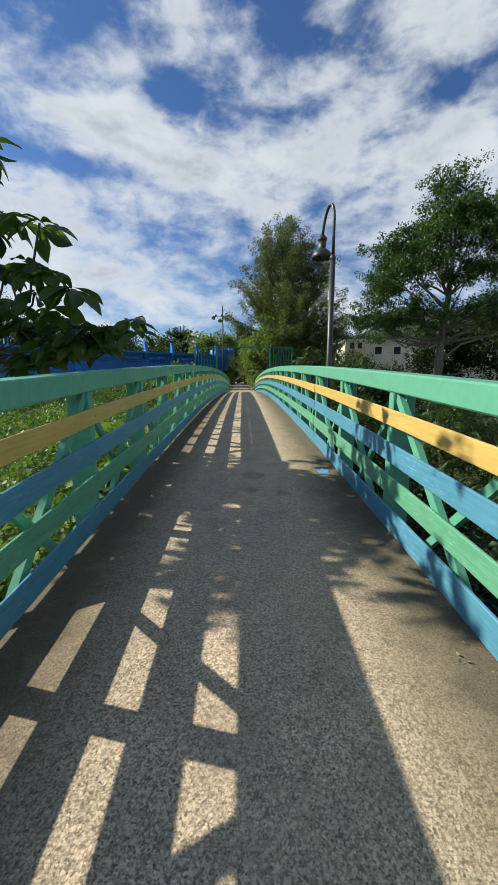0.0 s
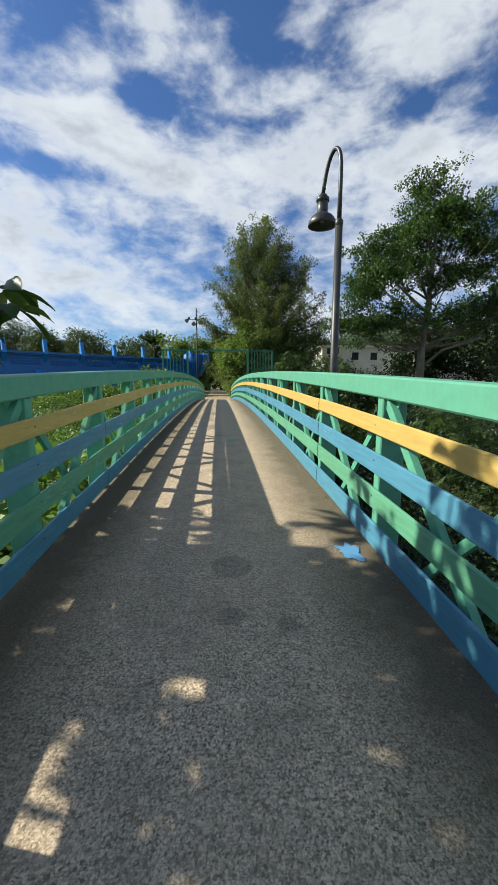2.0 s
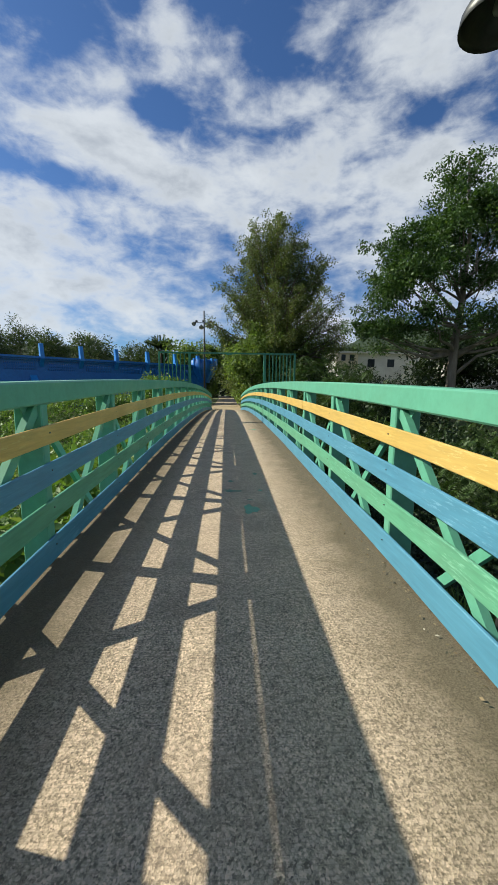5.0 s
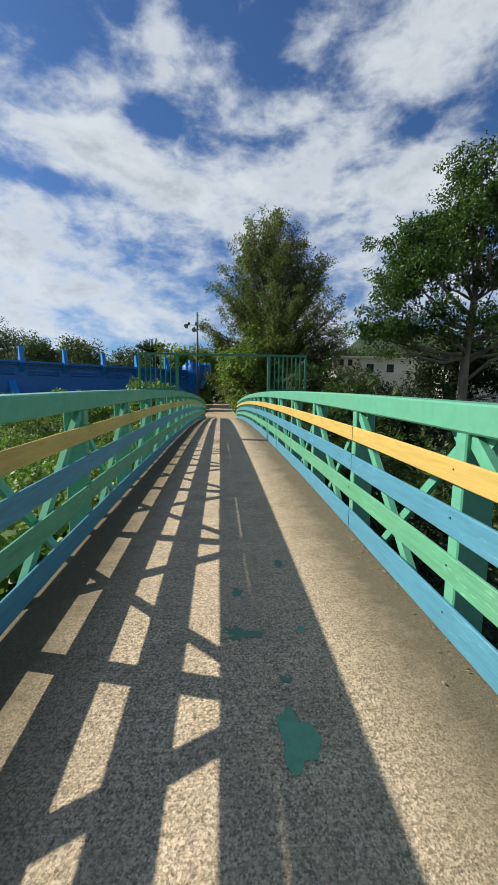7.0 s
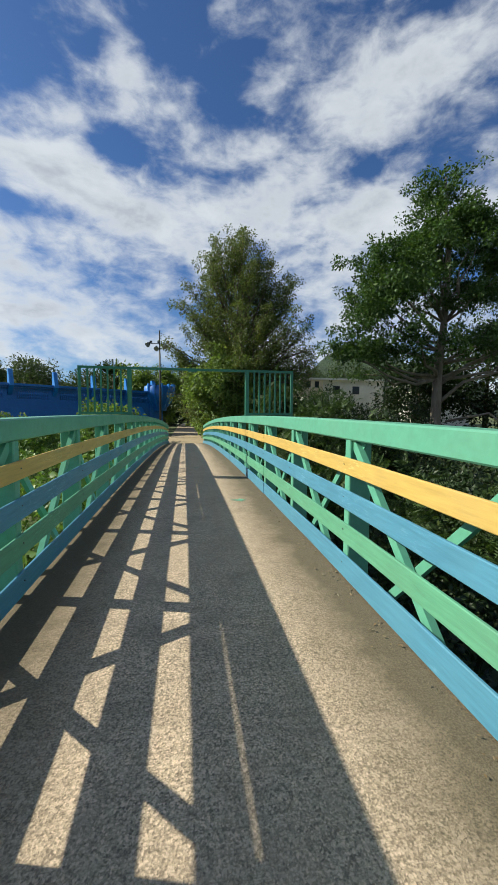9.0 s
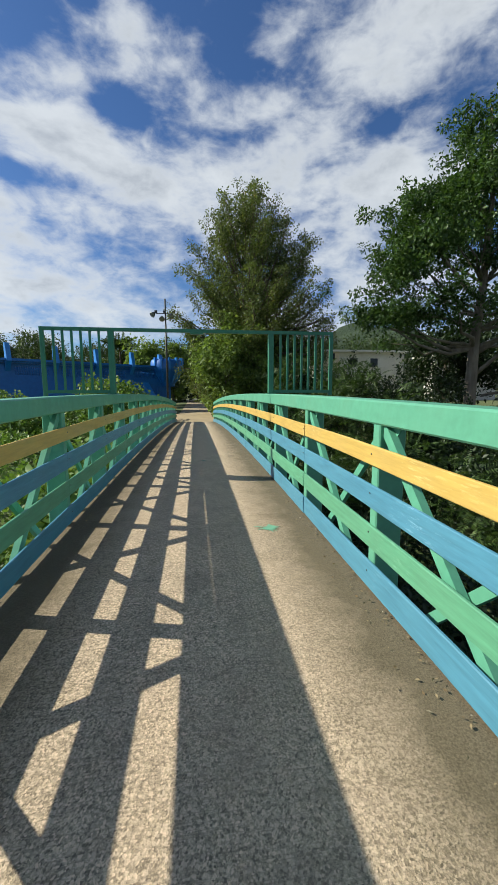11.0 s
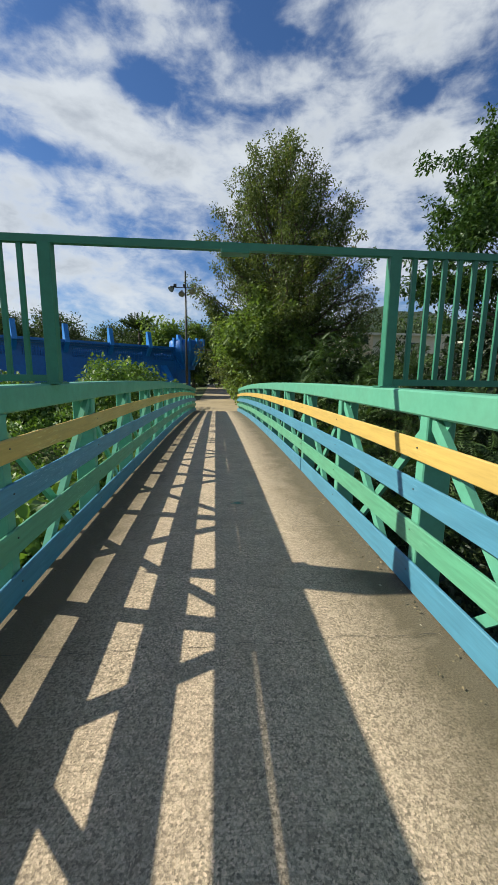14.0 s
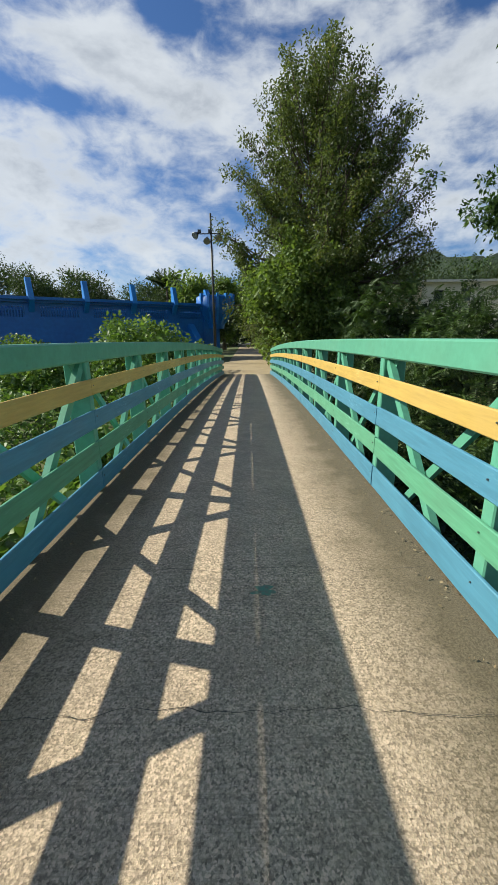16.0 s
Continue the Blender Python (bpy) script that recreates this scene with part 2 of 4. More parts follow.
M_LEAF_TREE = leaf_material("tall_tree_leaves", (0.058, 0.082, 0.029), (0.165, 0.205, 0.078), (0.31, 0.26, 0.12), 0.46)
M_LEAF_LIGHT = leaf_material("pale_leaves", (0.095, 0.150, 0.038), (0.22, 0.31, 0.085), (0.36, 0.40, 0.16), 0.45)
M_LEAF_RIGHT = leaf_material("glossy_leaves", (0.028, 0.062, 0.018), (0.085, 0.155, 0.044), (0.17, 0.24, 0.08), 0.36, 0.4)
M_LEAF_BROAD = leaf_material("broad_leaves", (0.034, 0.066, 0.020), (0.090, 0.150, 0.036), (0.20, 0.22, 0.06), 0.45, 0.36)
M_LEAF_VINE = leaf_material("vine_leaves", (0.060, 0.125, 0.026), (0.205, 0.315, 0.075), (0.42, 0.46, 0.20))
# thicket leaf colour is darkened to stand in for the ravine's shade
M_LEAF_SHADED = leaf_material("shaded_thicket_leaves", (0.008, 0.018, 0.006), (0.030, 0.058, 0.014), (0.09, 0.12, 0.034), 0.2)
M_LEAF_FEATHER = leaf_material("feathery_leaves", (0.026, 0.054, 0.015), (0.090, 0.155, 0.040), (0.20, 0.26, 0.09), 0.3)
M_LEAF_FAR = leaf_material("far_leaves", (0.032, 0.055, 0.022), (0.075, 0.115, 0.040), (0.13, 0.15, 0.06))
M_DRY = leaf_material("dry_litter", (0.16, 0.10, 0.05), (0.32, 0.25, 0.15), (0.6, 0.55, 0.45), 0.1, 0.8)
M_BARK = plain("pale_bark", (0.23, 0.20, 0.16), (0.11, 0.09, 0.07), 2.5, 0.9, 0.8, 0.03, stretch=(1, 1, 0.25))
M_BARK_DARK = plain("dark_bark", (0.075, 0.058, 0.042), (0.13, 0.10, 0.075), 3, 0.9, 0.8, 0.03, stretch=(1, 1, 0.25))
M_TWIG = plain("green_stem", (0.07, 0.085, 0.035), (0.10, 0.09, 0.05), 5, 0.7)
M_BLUEWALL = plain("blue_wall_paint", (0.005, 0.120, 0.42), (0.008, 0.155, 0.50), 0.5, 0.45, 0.15)
M_BLUEFIN = plain("blue_fin_paint", (0.012, 0.19, 0.58), (0.02, 0.23, 0.62), 0.8, 0.4, 0.15)
M_WHITE = plain("white_wall_paint", (0.62, 0.60, 0.54), (0.48, 0.46, 0.42), 0.6, 0.8, 0.2)
M_CREAM = plain("cream_wall_paint", (0.60, 0.50, 0.36), (0.50, 0.42, 0.31), 0.6, 0.8, 0.2)
M_DARKGLASS = plain("dark_glass", (0.02, 0.025, 0.03), (0.035, 0.04, 0.045), 1.0, 0.12, 0.05)
M_IRON = plain("dark_painted_steel", (0.035, 0.036, 0.036), (0.075, 0.072, 0.066), 6, 0.42, 0.3, 0.003, 0.3)
M_STEEL = plain("dull_grey_steel", (0.16, 0.17, 0.17), (0.09, 0.10, 0.10), 5, 0.38, 0.2, 0.003, 0.7)
M_REFLECT = plain("lamp_inner", (0.30, 0.30, 0.27), (0.20, 0.19, 0.15), 4, 0.35, 0.1)
M_SPLASH_G = plain("spilt_green_paint", (0.17, 0.44, 0.29), (0.15, 0.33, 0.225), 22, 0.7, 0.4, 0.003)
M_SPLASH_D = plain("faded_green_paint", (0.12, 0.31, 0.215), (0.20, 0.19, 0.14), 60, 0.8, 0.5, 0.003)
M_SPLASH_B = plain("spilt_blue_paint", (0.13, 0.33, 0.58), (0.11, 0.28, 0.50), 10, 0.6, 0.4, 0.003)
M_CRACK = plain("crack_dirt", (0.045, 0.04, 0.034), (0.07, 0.06, 0.05), 10, 0.95)
M_PATH = plain("path_concrete", (0.44, 0.335, 0.205), (0.33, 0.25, 0.155), 1.2, 0.88, 0.4, 0.01)
M_ROAD = plain("asphalt_road", (0.055, 0.055, 0.055), (0.075, 0.072, 0.068), 1.5, 0.9, 0.4, 0.01)
M_GROUND = plain("grassy_ground", (0.075, 0.115, 0.030), (0.15, 0.145, 0.06), 0.7, 0.95, 0.6, 0.05)
M_HILL = plain("wooded_hill", (0.022, 0.042, 0.022), (0.036, 0.060, 0.030), 0.05, 0.95, 0.9, 3.0)
M_CAR = plain("dark_car_paint", (0.02, 0.022, 0.026), (0.03, 0.032, 0.036), 1, 0.2, 0.02)
M_RUBBER = plain("tyre_rubber", (0.02, 0.02, 0.02), (0.03, 0.03, 0.03), 5, 0.85)


# ---- building helpers ----
def deck_z(y):
    """Height of the cambered deck."""
    return 0.39 - 0.0017 * (y - 18.0) ** 2


def mesh_of(name, verts, faces, material, smooth=False):
    me = bpy.data.meshes.new(name)
    me.from_pydata([tuple(v) for v in verts], [], faces)
    me.materials.append(material)
    if smooth:
        me.polygons.foreach_set("use_smooth", [True] * len(me.polygons))
    me.validate()
    me.update()
    return me


def thing(name, x, y, z, label, category, group="", kind=""):
    ob = new(name)
    ob.empty_display_size = 0.1
    ob.location = (x, y, z)
    return tagged(ob, label, category, group, kind)


def part(name, me, parent, label="", at=None):
    ob = new(name, me)
    if at is not None:
        ob.location = at
    if parent is not None:
        ob.parent = parent
        m = parent.matrix_basis.copy()
        up = parent
        while up.parent is not None:
            m = up.parent.matrix_basis @ up.matrix_parent_inverse @ m
            up = up.parent
        ob.matrix_parent_inverse = m.inverted()
    return tagged(ob, label) if label else ob


def rect(x0, x1, z0, z1, c=0.006):
    return [(x0 + c, z0), (x1 - c, z0), (x1, z0 + c), (x1, z1 - c), (x1 - c, z1), (x0 + c, z1), (x0, z1 - c), (x0, z0 + c)]


def sweep(name, prof, y0, y1, material, base=deck_z, step=0.6, wobble=0.0, seed=0):
    """A profile (x, z) swept along y over the cambered line."""
    n = max(1, round((y1 - y0) / step))
    k = len(prof)
    verts, faces = [], []
    for i in range(n + 1):
        y = y0 + (y1 - y0) * i / n
        j = wobble * noise.noise(Vector((seed, y * 0.7, 3.3)))
        q = wobble * noise.noise(Vector((seed + 9, y * 0.7, 1.3)))
        verts += [(x + j, y, z + base(y) + q) for x, z in prof]
    for i in range(n):
        for a in range(k):
            b = (a + 1) % k
            faces.append((i * k + a, i * k + b, (i + 1) * k + b, (i + 1) * k + a))
    faces += [tuple(range(k)), tuple(n * k + a for a in reversed(range(k)))]
    return mesh_of(name, verts, faces, material)


def box(x0, x1, y0, y1, z0, z1, c=0.006):
    """Verts and faces of a box with chamfered upright edges."""
    base = [(x0 + c, y0), (x1 - c, y0), (x1, y0 + c), (x1, y1 - c), (x1 - c, y1), (x0 + c, y1), (x0, y1 - c), (x0, y0 + c)]
    v = [(x, y, z0) for x, y in base] + [(x, y, z1) for x, y in base]
    f = [(i, (i + 1) % 8, 8 + (i + 1) % 8, 8 + i) for i in range(8)] + [tuple(reversed(range(8))), tuple(range(8, 16))]
    return v, f


def join(*pieces):
    verts, faces = [], []
    for v, f in pieces:
        o = len(verts)
        verts += list(v)
        faces += [tuple(i + o for i in g) for g in f]
    return verts, faces


def bar(p, q, w, t, side=(1, 0, 0)):
    """A flat bar from p to q, w wide across and t thick along side."""
    p, q, s = Vector(p), Vector(q), Vector(side).normalized()
    u = (q - p).normalized()
    a = u.cross(s).normalized() * (w / 2)
    b = s * (t / 2)
    v = [e + i * a + j * b for e in (p, q) for i, j in ((-1, -1), (1, -1), (1, 1), (-1, 1))]
    f = [(0, 1, 5, 4), (1, 2, 6, 5), (2, 3, 7, 6), (3, 0, 4, 7), (3, 2, 1, 0), (4, 5, 6, 7)]
    return [tuple(x) for x in v], f


def tube(points, radii, sides=8, cap=True):
    """A tapered tube along points."""
    pts = [Vector(p) for p in points]
    verts, faces = [], []
    ref = Vector((0.31, 0.95, 0.07))
    for i, p in enumerate(pts):
        d = (pts[min(i + 1, len(pts) - 1)] - pts[max(i - 1, 0)]).normalized()
        a = d.cross(ref)
        a = a.normalized() if a.length > 1e-4 else d.cross(Vector((1, 0, 0))).normalized()
        b = d.cross(a)
        verts += [tuple(p + radii[i] * (math.cos(s) * a + math.sin(s) * b)) for s in [2 * math.pi * k / sides for k in range(sides)]]
    for i in range(len(pts) - 1):
        for k in range(sides):
            faces.append((i * sides + k, i * sides + (k + 1) % sides, (i + 1) * sides + (k + 1) % sides, (i + 1) * sides + k))
    if cap:
        faces += [tuple(reversed(range(sides))), tuple((len(pts) - 1) * sides + k for k in range(sides))]
    return verts, faces


def lathe(profile, sides=24, at=(0, 0, 0)):
    """A turned shape from (radius, z) pairs."""
    verts = [(at[0] + r * math.cos(2 * math.pi * k / sides), at[1] + r * math.sin(2 * math.pi * k / sides), at[2] + z) for r, z in profile for k in range(sides)]
    faces = [(i * sides + k, i * sides + (k + 1) % sides, (i + 1) * sides + (k + 1) % sides, (i + 1) * sides + k) for i in range(len(profile) - 1) for k in range(sides)]
    return verts, faces


LEAF = np.array([(0, 0, 0), (0.28, 0.35, 0.05), (0.30, 0.62, 0.03), (0, 1.0, -0.10), (-0.30, 0.62, 0.03), (-0.28, 0.35, 0.05), (0, 0.5, -0.03)])
LEAF_F = [(0, 1, 2, 6), (6, 2, 3), (0, 6, 4, 5), (6, 3, 4)]
SMALL = np.array([(0, 0, 0), (0.26, 0.5, 0.05), (0, 1.0, -0.08), (-0.26, 0.5, 0.05)])
SMALL_F = [(0, 1, 2), (0, 2, 3)]


def blade_shape(rows=8):
    """A long rounded leaf on a short stalk, folded along its rib and drooping at the tip, with a wavy rim."""
    v, f = [], []
    for i in range(rows + 1):
        t = i / rows
        y = 0.10 + 0.90 * t
        w = 0.20 * math.sin(math.pi * min(1.0, 0.04 + 0.96 * t) ** 1.25) ** 0.75 * (1 + 0.10 * math.cos(9.0 * t))
        z = 0.10 * t - 0.30 * t * t
        v += [(-w, y, z + 0.35 * w + 0.012 * math.sin(14 * t)), (-0.5 * w, y, z + 0.25 * w), (0, y, z), (0.5 * w, y, z + 0.25 * w), (w, y, z + 0.35 * w - 0.012 * math.sin(14 * t))]
        if i:
            o = 5 * i
            f += [(o - 5 + k, o - 4 + k, o + 1 + k, o + k) for k in range(4)]
    o = len(v)
    v += [(-0.012, 0, 0), (0.012, 0, 0), (0.012, 0.11, 0.012), (-0.012, 0.11, 0.012)]
    return np.array(v), f + [(o, o + 1, o + 2, o + 3)]


BLADE, BLADE_F = blade_shape()


def frond_shape(pairs=7):
    """A feathered leaf: leaflets in pairs along an arching rib."""
    v, f = [], []
    for i in range(pairs):
        y = 0.15 + 0.85 * i / pairs
        z = -0.35 * y * y
        ln = 0.34 * (1.0 - 0.55 * abs(y - 0.45))
        for s in (-1, 1):
            o = len(v)
            v += [(0, y, z), (s * ln * 0.5, y + 0.075, z + 0.02), (s * ln, y + 0.06, z - 0.07), (s * ln * 0.5, y - 0.005, z + 0.01)]
            f += [(o, o + 1, o + 2), (o, o + 2, o + 3)]
    return np.array(v), f


FROND, FROND_F = frond_shape()


def leaf_mesh(name, places, dirs, sizes, material, rng, shape=SMALL, shape_f=SMALL_F):
    """Leaves at places, each pointing along dirs (with a random turn about it), as one mesh."""
    n, k = len(places), len(shape)
    d = dirs / np.maximum(np.linalg.norm(dirs, axis=1, keepdims=True), 1e-6)
    r = rng.normal(size=(n, 3)) * 0.55 + np.array((0, 0, 1.0))
    a = np.cross(d, r)
    a /= np.maximum(np.linalg.norm(a, axis=1, keepdims=True), 1e-6)
    b = np.cross(a, d)
    s = shape[None, :, :] * sizes[:, None, None]
    v = places[:, None, :] + s[:, :, 0:1] * a[:, None, :] + s[:, :, 1:2] * d[:, None, :] + s[:, :, 2:3] * b[:, None, :]
    counts = np.array([len(g) for g in shape_f])
    loops = np.concatenate([np.array(g) for g in shape_f])
    me = bpy.data.meshes.new(name)
    me.vertices.add(n * k)
    me.vertices.foreach_set("co", v.reshape(-1).astype(np.float32))
    me.loops.add(n * len(loops))
    me.loops.foreach_set("vertex_index", (loops[None, :] + (np.arange(n) * k)[:, None]).reshape(-1).astype(np.int32))
    me.polygons.add(n * len(counts))
    starts = np.concatenate(([0], np.cumsum(counts)[:-1]))
    me.polygons.foreach_set("loop_start", (starts[None, :] + (np.arange(n) * len(loops))[:, None]).reshape(-1).astype(np.int32))
    me.materials.append(material)
    if len(shape) in (7, len(BLADE)):
        me.polygons.foreach_set("use_smooth", np.ones(n * len(counts), dtype=bool))
    me.update(calc_edges=True)
    me.validate()
    return me


# ---- ground, path, road, hills ----
START, END = -3.0, 39.0                                   # the bridge's two ends


def smooth(a, b, v):
    t = min(1.0, max(0.0, (v - a) / (b - a)))
    return t * t * (3 - 2 * t)


def ground_z(x, y):
    dip = smooth(-4.0, 6.0, y) * (1 - smooth(28.0, 39.0, y))
    z = -0.42 - (2.3 + 1.2 * smooth(0.0, 5.0, x)) * dip
    z += 0.25 * noise.noise(Vector((x * 0.15, y * 0.15, 0.0))) * smooth(1.8, 6.0, abs(x))
    z += 1.2 * smooth(20, 60, x) + 0.012 * max(0.0, y - 110)
    return z


def ground():
    xs = [-900, -500, -260, -140, -80, -50, -34, -26] + [-20 + 1.25 * i for i in range(33)] + [26, 34, 50, 80, 140, 260, 500, 900]
    ys = [-500, -200, -80, -40, -20, -12] + [-8 + 1.25 * i for i in range(52)] + [62, 70, 80, 95, 115, 150, 220, 350, 600, 1000, 1600]
    verts = [(x, y, ground_z(x, y)) for y in ys for x in xs]
    w = len(xs)
    faces = [(j * w + i, j * w + i + 1, (j + 1) * w + i + 1, (j + 1) * w + i) for j in range(len(ys) - 1) for i in range(w - 1)]
    ob = new("ground", mesh_of("ground", verts, faces, M_GROUND, True))
    tagged(ob, "green and dry grassy ground dipping below the footbridge", "ground", kind="structure")


def strip(name, xa, xb, y0, y1, lift, material, label, category, step=1.5):
    n = max(1, round((y1 - y0) / step))
    verts, faces = [], []
    for i in range(n + 1):
        y = y0 + (y1 - y0) * i / n
        e = 0.06 * noise.noise(Vector((0.4, y * 0.6, 8.0)))
        z = ground_z(0, y) + lift
        verts += [(xa + e, y, z - 0.12), (xa + e, y, z), (xb + e, y, z), (xb + e, y, z - 0.12)]
    for i in range(n):
        for a in range(3):
            faces.append((4 * i + a, 4 * i + a + 1, 4 * i + a + 5, 4 * i + a + 4))
    ob = new(name, mesh_of(name, verts, faces, material))
    return tagged(ob, label, category, kind="structure")


ground()
strip("path_apron", -1.75, 1.75, END, 48.5, 0.055, M_PATH, "tan concrete apron at the end of the bridge", "pavement")
strip("path", -1.45, 1.45, 48.5, 98.0, 0.05, M_PATH, "worn concrete footpath running on past the trees", "path", 3.0)
strip("path_behind", -1.6, 1.6, -30.0, START, 0.055, M_PATH, "concrete footpath leading onto the bridge", "path", 3.0)


def road():
    v, f = box(-120, 120, 98, 106, ground_z(0, 98) - 0.2, ground_z(0, 106) + 0.06, 0.02)
    tagged(new("road", mesh_of("road", v, f, M_ROAD)), "grey asphalt road crossing beyond the footpath", "road", kind="structure")


road()


def hill(x, y, rx, ry, h, seed, label):
    n = 36
    verts, faces = [], []
    for j in range(n + 1):
        for i in range(n + 1):
            u, v = 2 * i / n - 1, 2 * j / n - 1
            r = math.hypot(u, v)
            e = max(0.0, 1 - r * r) ** 1.3
            b = noise.fractal(Vector((u * 3 + seed, v * 3, 0)), 0.8, 2.2, 5)
            verts.append((x + rx * u, y + ry * v, -2 + h * e * (1 + 0.28 * b) + (1.6 * noise.noise(Vector((u * 40, v * 40, seed))) if e > 0.02 else 0)))
    w = n + 1
    faces = [(j * w + i, j * w + i + 1, (j + 1) * w + i + 1, (j + 1) * w + i) for j in range(n) for i in range(n)]
    tagged(new("hill", mesh_of("hill", verts, faces, M_HILL, True)), label, "hill", kind="structure")


hill(260, 520, 230, 170, 86, 1.0, "dark green wooded hill far behind the houses")
hill(-330, 640, 330, 150, 62, 5.0, "low wooded ridge on the horizon")


# ---- the footbridge: deck and its marks ----
HALF = 1.22                                               # half the clear width between the kerb boards


def deck():
    prof = [(-1.42, -0.16), (1.42, -0.16), (1.42, 0.0), (0.7, 0.006), (0.0, 0.008), (-0.7, 0.006), (-1.42, 0.0)]
    ob = new("bridge_deck", sweep("bridge_deck", prof, START, END, M_DECK, step=0.5))
    tagged(ob, "worn grey aggregate concrete deck of the arched footbridge", "bridge deck", kind="structure")
    for s in (-1, 1):
        part("edge_beam", sweep("edge_beam", rect(s * 1.43 - 0.08 if s > 0 else -1.51, 1.51 if s > 0 else s * 1.43 + 0.08, -0.46, -0.165), START, END, M_GREEN), ob, "green steel edge beam")
    # hairline cracks across the slab
    rng = random.Random(4)
    for y, x, x1, slope in [(10.36, 0.0, 0.8, 0.36)] + [(v, -1.18, 1.18, 0.0) for v in (16.80, 17.97, 19.52, 20.42, 21.64, 22.9)]:
        pts = []
        wob = rng.uniform(0, 50)
        while x < x1:
            pts.append((x, y + slope * x + 0.05 * noise.noise(Vector((x * 2.2, wob, 0))) + 0.024 * noise.noise(Vector((x * 11, wob, 2)))))
            x += 0.03
        verts, faces = [], []
        for i, (px, py) in enumerate(pts):
            w = 0.0007 + 0.0019 * abs(noise.noise(Vector((px * 5, wob, 7))))
            z = deck_z(py) + 0.0105
            verts += [(px, py - w, z), (px, py + w, z)]
            if i:
                faces.append((2 * i - 2, 2 * i, 2 * i + 1, 2 * i - 1))
        part("crack", mesh_of("crack", verts, faces, M_CRACK), ob, "dark hairline crack")
    return ob


DECK = deck()


def splash(name, x, y, rx, ry, material, label, seed, rough=0.45, lobes=26, lift=0.0100, spikes=0.0):
    """A flat, ragged paint mark on the deck."""
    n = lobes * 3
    verts = [(x, y, deck_z(y) + lift)]
    for i in range(n):
        a = 2 * math.pi * i / n
        r = 1 + rough * noise.noise(Vector((math.cos(a) * 1.6, math.sin(a) * 1.6, seed))) * 1.6 + 0.25 * rough * noise.noise(Vector((math.cos(a) * 7, math.sin(a) * 7, seed)))
        r += spikes * max(0.0, noise.noise(Vector((math.cos(a) * 5, math.sin(a) * 5, seed + 9)))) * 2
        px, py = x + rx * r * math.cos(a), y + ry * r * math.sin(a)
        verts.append((px, py, deck_z(py) + lift))
    faces = [(0, 1 + i, 1 + (i + 1) % n) for i in range(n)]
    return tagged(new(name, mesh_of(name, verts, faces, material)), label, "paint mark", "marks on the deck")


splash("paint_splash", 1.035, 5.215, 0.085, 0.105, M_SPLASH_B, "ragged spill of light blue paint on the deck", 3.0, 0.6)
splash("paint_splash", 0.08, 10.31, 0.075, 0.035, M_SPLASH_D, "thin faded green paint scrape on the grey deck", 8.5, 0.6, spikes=0.9)
splash("paint_splash", 0.27, 9.66, 0.075, 0.11, M_SPLASH_G, "spilt green paint on the grey deck", 8.5, 0.42)
splash("paint_splash", 0.08, 10.74, 0.035, 0.045, M_SPLASH_D, "small faded green paint spot on the deck", 2.0, 0.5)
splash("paint_splash", 0.42, 11.15, 0.030, 0.060, M_SPLASH_D, "small faded green paint spot on the deck", 12.0, 0.5)
splash("paint_splash", 0.43, 10.34, 0.022, 0.035, M_SPLASH_G, "small green paint fleck on the deck", 14.0, 0.5)
splash("paint_splash", 0.285, 9.97, 0.030, 0.022, M_SPLASH_D, "small faded green paint spot on the deck", 16.0, 0.6)
splash("paint_splash", 0.765, 16.40, 0.070, 0.050, M_SPLASH_G, "star-shaped splash of mint green paint on the deck", 23.0, 0.36, spikes=1.3)
splash("paint_splash", 0.185, 20.22, 0.060, 0.045, M_SPLASH_D, "faded green paint smear on the deck", 31.0, 0.6)


# ---- the railings ----
POSTS = [10.22 + (1.655 if k < 0 else 1.64) * k for k in range(-7, 18)]    # near faces of the posts
JOINTS = [START + 0.02, 1.98] + [6.95 + 4.92 * k for k in range(0, 7)] + [END - 0.02]
BOARDS = [("yellow_board", 0.868, 1.003, M_YELLOW, "yellow painted board"), ("upper_blue_board", 0.582, 0.742, M_BLUE, "blue painted board"),
          ("green_board", 0.308, 0.468, M_GREENB, "green painted board"), ("kick_board", 0.010, 0.198, M_BLUE, "blue painted kick board")]


